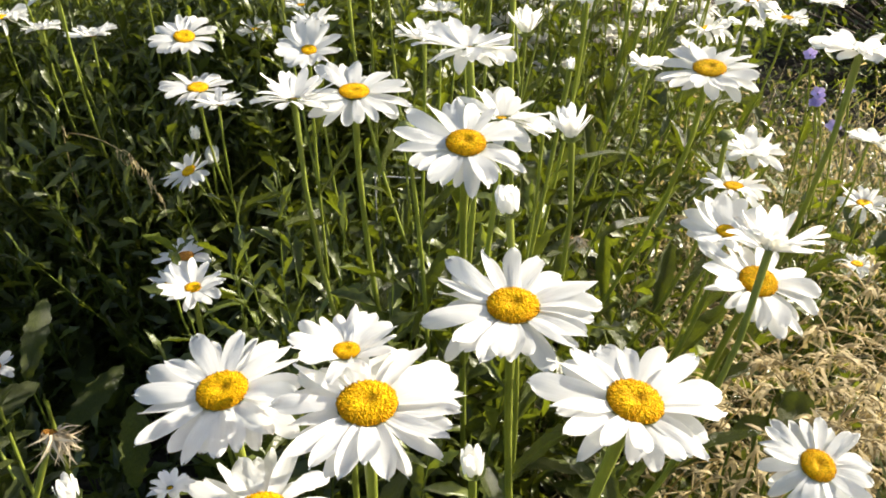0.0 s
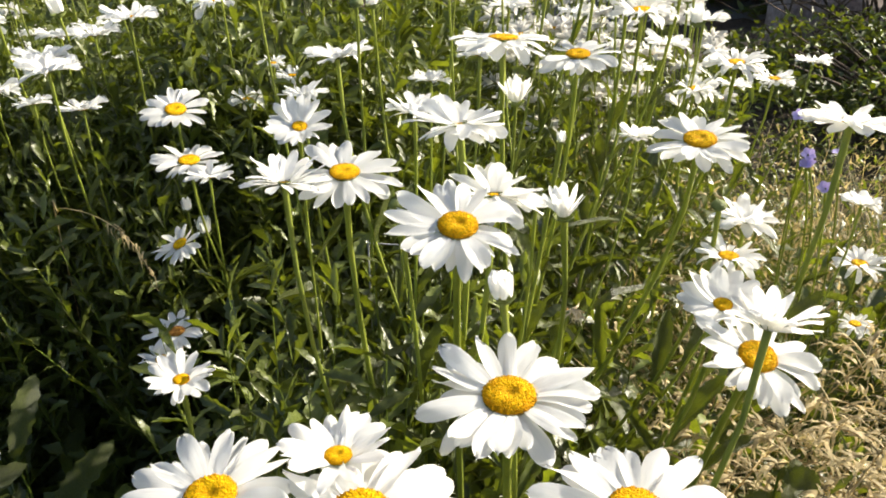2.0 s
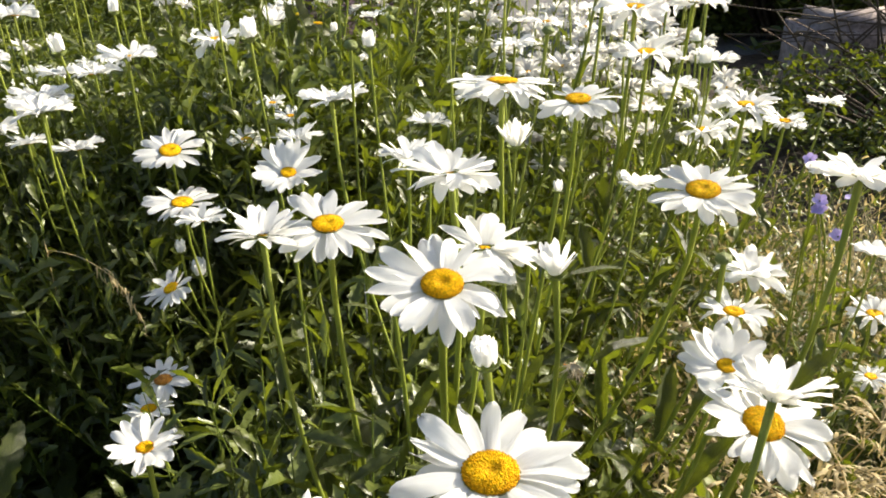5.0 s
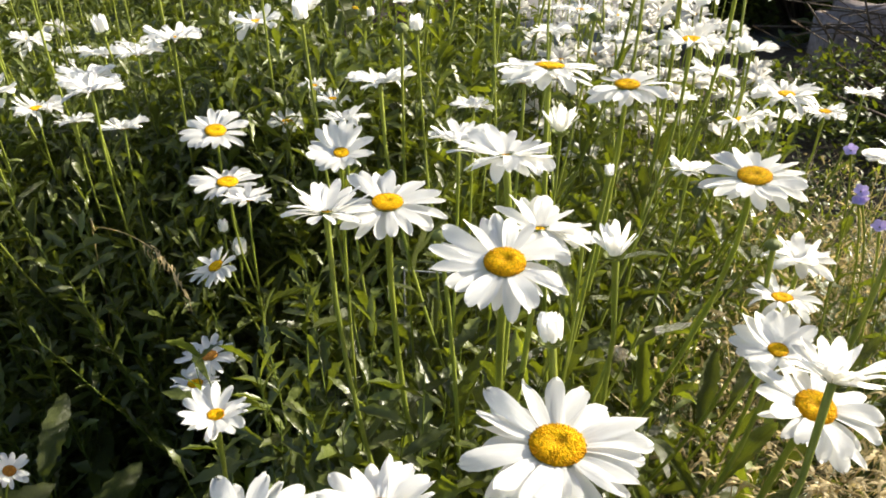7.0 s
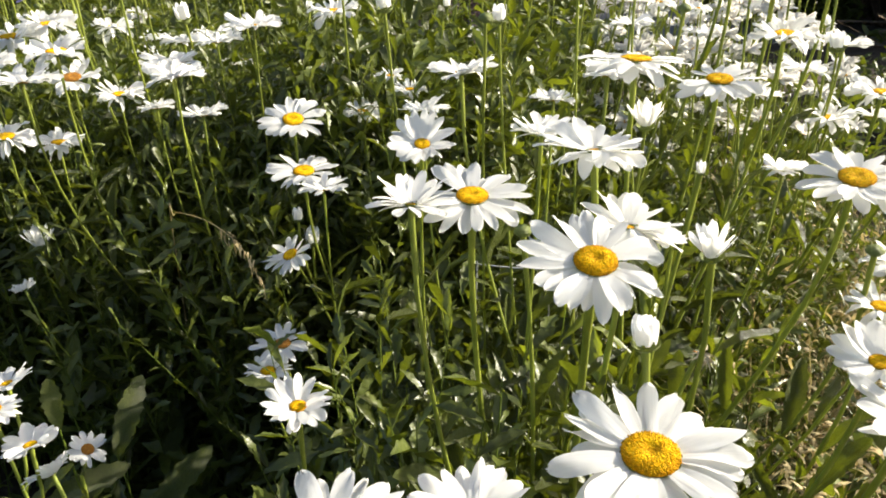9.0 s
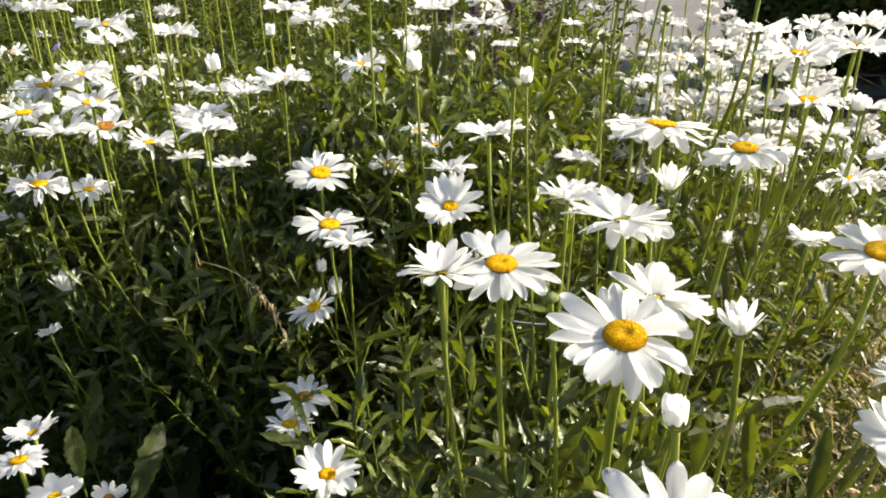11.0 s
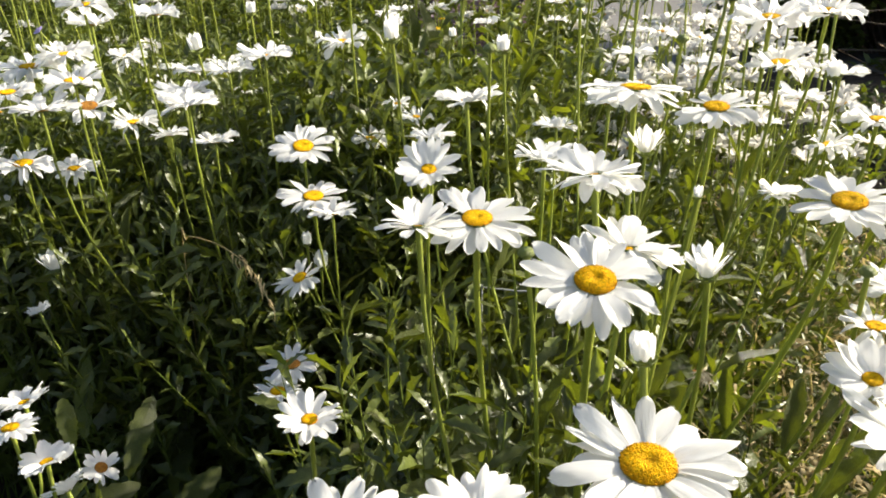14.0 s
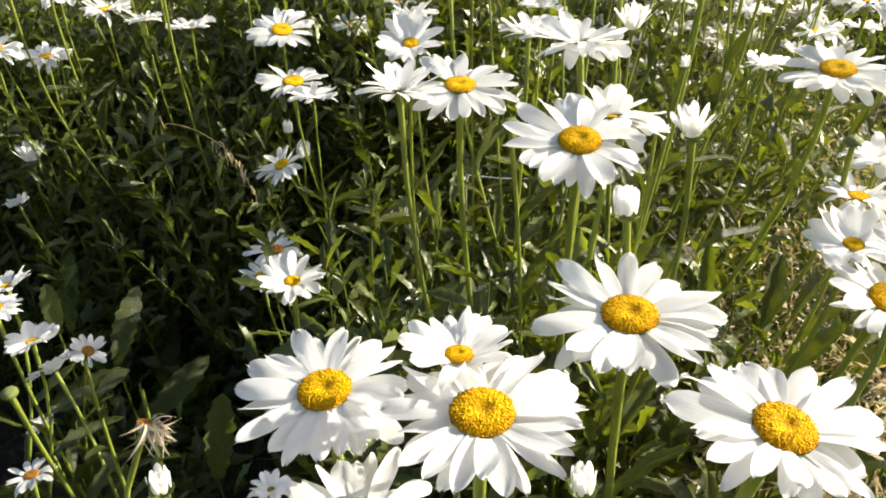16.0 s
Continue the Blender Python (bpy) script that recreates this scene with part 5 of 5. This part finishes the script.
def broad_leaf(base, tip, wide, material, label="broad dark green daisy leaf in the shaded hollow", face=(0.25, -0.75, 0.6)):
    """One large toothed leaf on its stalk, standing from the ground."""
    base, tip = Vector(base), Vector(tip)
    origin = Vector((base.x + 0.01, base.y + 0.03, 0))
    thing = tagged(new("broad_leaf"), label, "leaf", "broad leaves in the hollow")
    thing.location = origin
    mid = (base * 0.5).to_tuple()
    put("leaf_stalk", mesh_of("leaf_stalk", *tube([(0, 0, 0), (mid[0] - origin.x * 0.5, mid[1] - origin.y * 0.5, mid[2]), base - origin], [0.0016, 0.0014, 0.0011], 6)), STALK, thing)
    ex = tip - base
    ey = Vector(face).cross(ex).normalized() * wide
    ez = ex.cross(ey).normalized() * ex.length
    m = Matrix((ex, ey, ez)).transposed().to_4x4()
    m.translation = base
    put("leaf_blade", LEAVES[len(bpy.data.objects) % 8], material, thing, local(origin, m))


broad_leaf((-0.471, 0.740, 0.279), (-0.450, 0.771, 0.361), 0.030, LEAF)
broad_leaf((-0.593, 0.857, 0.235), (-0.596, 0.895, 0.331), 0.028, LEAF)
broad_leaf((-0.292, 0.567, 0.291), (-0.287, 0.597, 0.369), 0.031, LEAF)
broad_leaf((-0.443, 0.736, 0.203), (-0.384, 0.760, 0.269), 0.033, LEAF)
broad_leaf((-0.500, 0.646, 0.292), (-0.426, 0.662, 0.332), 0.031, LEAF)
broad_leaf((-0.423, 0.557, 0.295), (-0.459, 0.553, 0.322), 0.011, LEAF)
broad_leaf((-0.461, 0.641, 0.397), (-0.470, 0.654, 0.445), 0.021, RUST, "withered rust-brown leaf among the daisy shoots")
broad_leaf((-0.507, 0.911, 0.096), (-0.505, 0.953, 0.196), 0.031, LEAF)
broad_leaf((-0.510, 1.028, 0.099), (-0.521, 1.061, 0.183), 0.028, LEAF)
broad_leaf((-0.407, 0.553, 0.287), (-0.389, 0.571, 0.342), 0.017, LEAF)
# four tall leaves get the lighter yellow-green as though sun shone through them
broad_leaf((-0.203, 1.253, 0.636), (-0.213, 1.275, 0.726), 0.022, LIME, "tall broad green leaf, tinted as sunlit, among daisy stems", (0.75, -0.6, 0.2))
broad_leaf((-0.183, 1.258, 0.641), (-0.178, 1.282, 0.734), 0.026, LIME, "tall broad green leaf, tinted as sunlit, among daisy stems", (0.75, -0.6, 0.2))
broad_leaf((-0.220, 1.191, 0.619), (-0.215, 1.200, 0.670), 0.017, LIME, "tall broad green leaf, tinted as sunlit, among daisy stems", (0.75, -0.6, 0.2))
broad_leaf((-0.169, 1.306, 0.624), (-0.162, 1.320, 0.685), 0.019, LIME, "tall broad green leaf, tinted as sunlit, among daisy stems", (0.75, -0.6, 0.2))
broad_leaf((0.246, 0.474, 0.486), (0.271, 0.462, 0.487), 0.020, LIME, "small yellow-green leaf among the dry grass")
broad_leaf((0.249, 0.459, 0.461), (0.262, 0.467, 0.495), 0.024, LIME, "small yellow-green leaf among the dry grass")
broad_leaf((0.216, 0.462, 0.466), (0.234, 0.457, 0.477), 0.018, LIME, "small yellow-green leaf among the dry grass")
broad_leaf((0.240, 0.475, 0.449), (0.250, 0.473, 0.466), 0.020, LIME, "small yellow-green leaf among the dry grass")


# ---- withered heads and a bent grass ear ----
def withered(x, y, z, wide, seed):
    """A spent daisy: hanging threads of dry petals round a shrunken head."""
    r = random.Random(seed)
    origin = Vector((x + 0.01, y + 0.03, 0))
    thing = tagged(new("withered_daisy"), "withered tan daisy head with shrivelled hanging petals", "daisy", "withered daisies")
    thing.location = origin
    normal = Vector((0.35, 0.25, 0.8)).normalized()
    head = Matrix.Translation((x, y, z)) @ frame_of(normal, 0)
    add_stem(thing, origin, Vector((x, y, z)), normal, r, 0.0017, 4)
    put("calyx", CALYXES, CALYX, thing, local(origin, head @ Matrix.Diagonal((wide * 0.16, wide * 0.16, wide * 0.18, 1))))
    put("disc", r.choice(OLD_DISCS), DRY_PETAL, thing, local(origin, head @ Matrix.Diagonal((wide * 0.17, wide * 0.17, wide * 0.16, 1))), "shrunken tan disc")
    th = []
    for i in range(64):
        a = r.gauss(-0.5, 0.75)
        q = wide * 0.17 * r.uniform(0.5, 1.0)
        p = np.array(head @ Vector((q * math.cos(a), q * math.sin(a), 0.002)))[:3] - np.array(origin)
        s = wide * r.uniform(0.22, 0.48)
        th.append((2 + r.randrange(2), turn(p, a + r.gauss(0, 0.3), radians(r.uniform(-70, 25)), r.uniform(-1.5, 1.5), s, s * 0.2, s * 1.3)))
    ob = scatter("dry_petals", THIN, th, DRY_PETAL, "", "")
    ob.parent = thing


withered(-0.221, 0.348, 0.565, 0.032, 5)
withered(0.110, 0.605, 0.545, 0.025, 6)


def grass_ear(points, seed, name="grass_stalk", label="thin bleached grass stalk with a drooping seed ear"):
    """A bending grass stalk with a loose drooping ear over its last stretch."""
    r = random.Random(seed)
    pts = [Vector(p) for p in points]
    fine_pts = []
    for i in range(len(pts) - 1):
        p0, p1, p2, p3 = pts[max(i - 1, 0)], pts[i], pts[i + 1], pts[min(i + 2, len(pts) - 1)]
        for k in range(6):
            t = k / 6
            fine_pts.append(0.5 * (2 * p1 + (p2 - p0) * t + (2 * p0 - 5 * p1 + 4 * p2 - p3) * t * t + (3 * p1 - p0 - 3 * p2 + p3) * t ** 3))
    fine_pts.append(pts[-1])
    base = pts[0]
    thing = tagged(new(name), label, "grass", "seeding grasses")
    thing.location = base
    n = len(fine_pts)
    put("stalk", mesh_of("stalk", *tube([p - base for p in fine_pts], [0.0007 - 0.0003 * i / n for i in range(n)], 5)), STRAW, thing)
    ear = []
    for i in range(34):
        t = 0.66 + 0.34 * r.random()
        p = fine_pts[min(int(t * n), n - 1)] - base
        s = r.uniform(0.007, 0.015)
        ear.append((r.randrange(4), turn(np.array(p) + np.array((r.gauss(0, 0.003), r.gauss(0, 0.003), r.gauss(0, 0.002))), r.uniform(0, 6.28), radians(r.uniform(-85, -30)), 0, s, s * 0.16, s)))
    ob = scatter("seed_ear", THIN, ear, STRAW, "", "")
    ob.parent = thing


grass_ear([(-0.518, 1.053, 0.000), (-0.453, 0.926, 0.472), (-0.417, 0.860, 0.524), (-0.395, 0.830, 0.542), (-0.362, 0.819, 0.539), (-0.329, 0.802, 0.528), (-0.310, 0.789, 0.513), (-0.295, 0.779, 0.486)], 1)


def panicle(x, y, h, lean, toward, seed, size=1.0):
    """A dry flowering grass: a stalk with whorls of thin branches that carry husks."""
    r = random.Random(seed)
    thing = tagged(new("grass_panicle"), "pale dry flowering grass with thin spreading branches", "grass", "seeding grasses")
    thing.location = (x, y, 0)
    a = radians(toward)
    top = Vector((lean * math.cos(a), lean * math.sin(a), h))
    at = lambda t: Vector((top.x * t ** 1.8, top.y * t ** 1.8, h * t * (1.08 - 0.08 * t)))
    put("stalk", mesh_of("stalk", *tube([at(i / 9) for i in range(10)], [0.0013 - 0.0009 * i / 9 for i in range(10)], 5)), STRAW, thing)
    br, husk = [], []
    for lvl in range(6):
        t = 0.60 + 0.075 * lvl
        for j in range(r.randrange(3, 6)):
            yaw, up, long = r.uniform(0, 6.28), radians(r.uniform(5, 55)), size * (0.085 - 0.011 * lvl) * r.uniform(0.7, 1.2)
            p = at(t)
            d = Vector((math.cos(yaw) * math.cos(up), math.sin(yaw) * math.cos(up), math.sin(up)))
            pts = [p + d * long * u - Vector((0, 0, 0.35 * long * u * u)) for u in (0, 0.33, 0.66, 1.0)]
            br.append(tube(pts, [0.0008, 0.0007, 0.0006, 0.0004], 4))
            for k in range(9):
                u = r.uniform(0.3, 1.0)
                q = p + d * long * u - Vector((0, 0, 0.35 * long * u * u))
                s = r.uniform(0.007, 0.014)
                husk.append((r.randrange(4), turn(np.array(q), yaw + r.gauss(0, 0.5), radians(r.uniform(-40, 40)), 0, s, s * 0.28, s)))
    tagged(put("branch_whorl", joined("branch_whorl", br), STRAW, thing), kind="stuff")
    ob = scatter("husk", THIN, husk, STRAW, "", "")
    ob.parent = thing


r = random.Random(91)
for i in range(26):
    x, y = r.uniform(0.22, 0.48), r.uniform(0.36, 0.85)
    panicle(x, y, r.uniform(0.30, 0.46), r.uniform(0.03, 0.14), r.uniform(-160, 60), 300 + i)
panicle(0.156, 0.559, 0.564, 0.173, -13, 400, 1.35)
panicle(0.124, 0.506, 0.521, 0.176, -4, 401, 1.35)
panicle(0.166, 0.421, 0.535, 0.144, 13, 402, 1.35)
panicle(0.126, 0.630, 0.515, 0.190, -29, 403, 1.35)
panicle(0.135, 0.448, 0.508, 0.154, -11, 404, 1.35)


# ---- a wire plant support among the stems ----
def wire_support(a, b, drop):
    """A straight wire between two legs pushed into the soil."""
    a, b = Vector(a), Vector(b)
    thing = tagged(new("plant_support"), "thin pale wire plant support standing among the stems", "plant support")
    thing.location = (a.x, a.y, 0)
    o = Vector((a.x, a.y, 0))
    put("cross_wire", mesh_of("cross_wire", *tube([a - o, (a + b) / 2 - o + Vector((0, 0, -0.002)), b - o], [0.0009] * 3, 6)), WIRE, thing)
    for p in (a, b):
        put("leg", mesh_of("leg", *tube([(p.x - o.x, p.y - o.y, p.z + 0.004), (p.x - o.x, p.y - o.y, p.z * 0.5), (p.x - o.x, p.y - o.y, -drop)], [0.0010] * 3, 6)), WIRE, thing)


wire_support((-0.080, 0.898, 0.461), (0.005, 0.897, 0.460), 0.05)
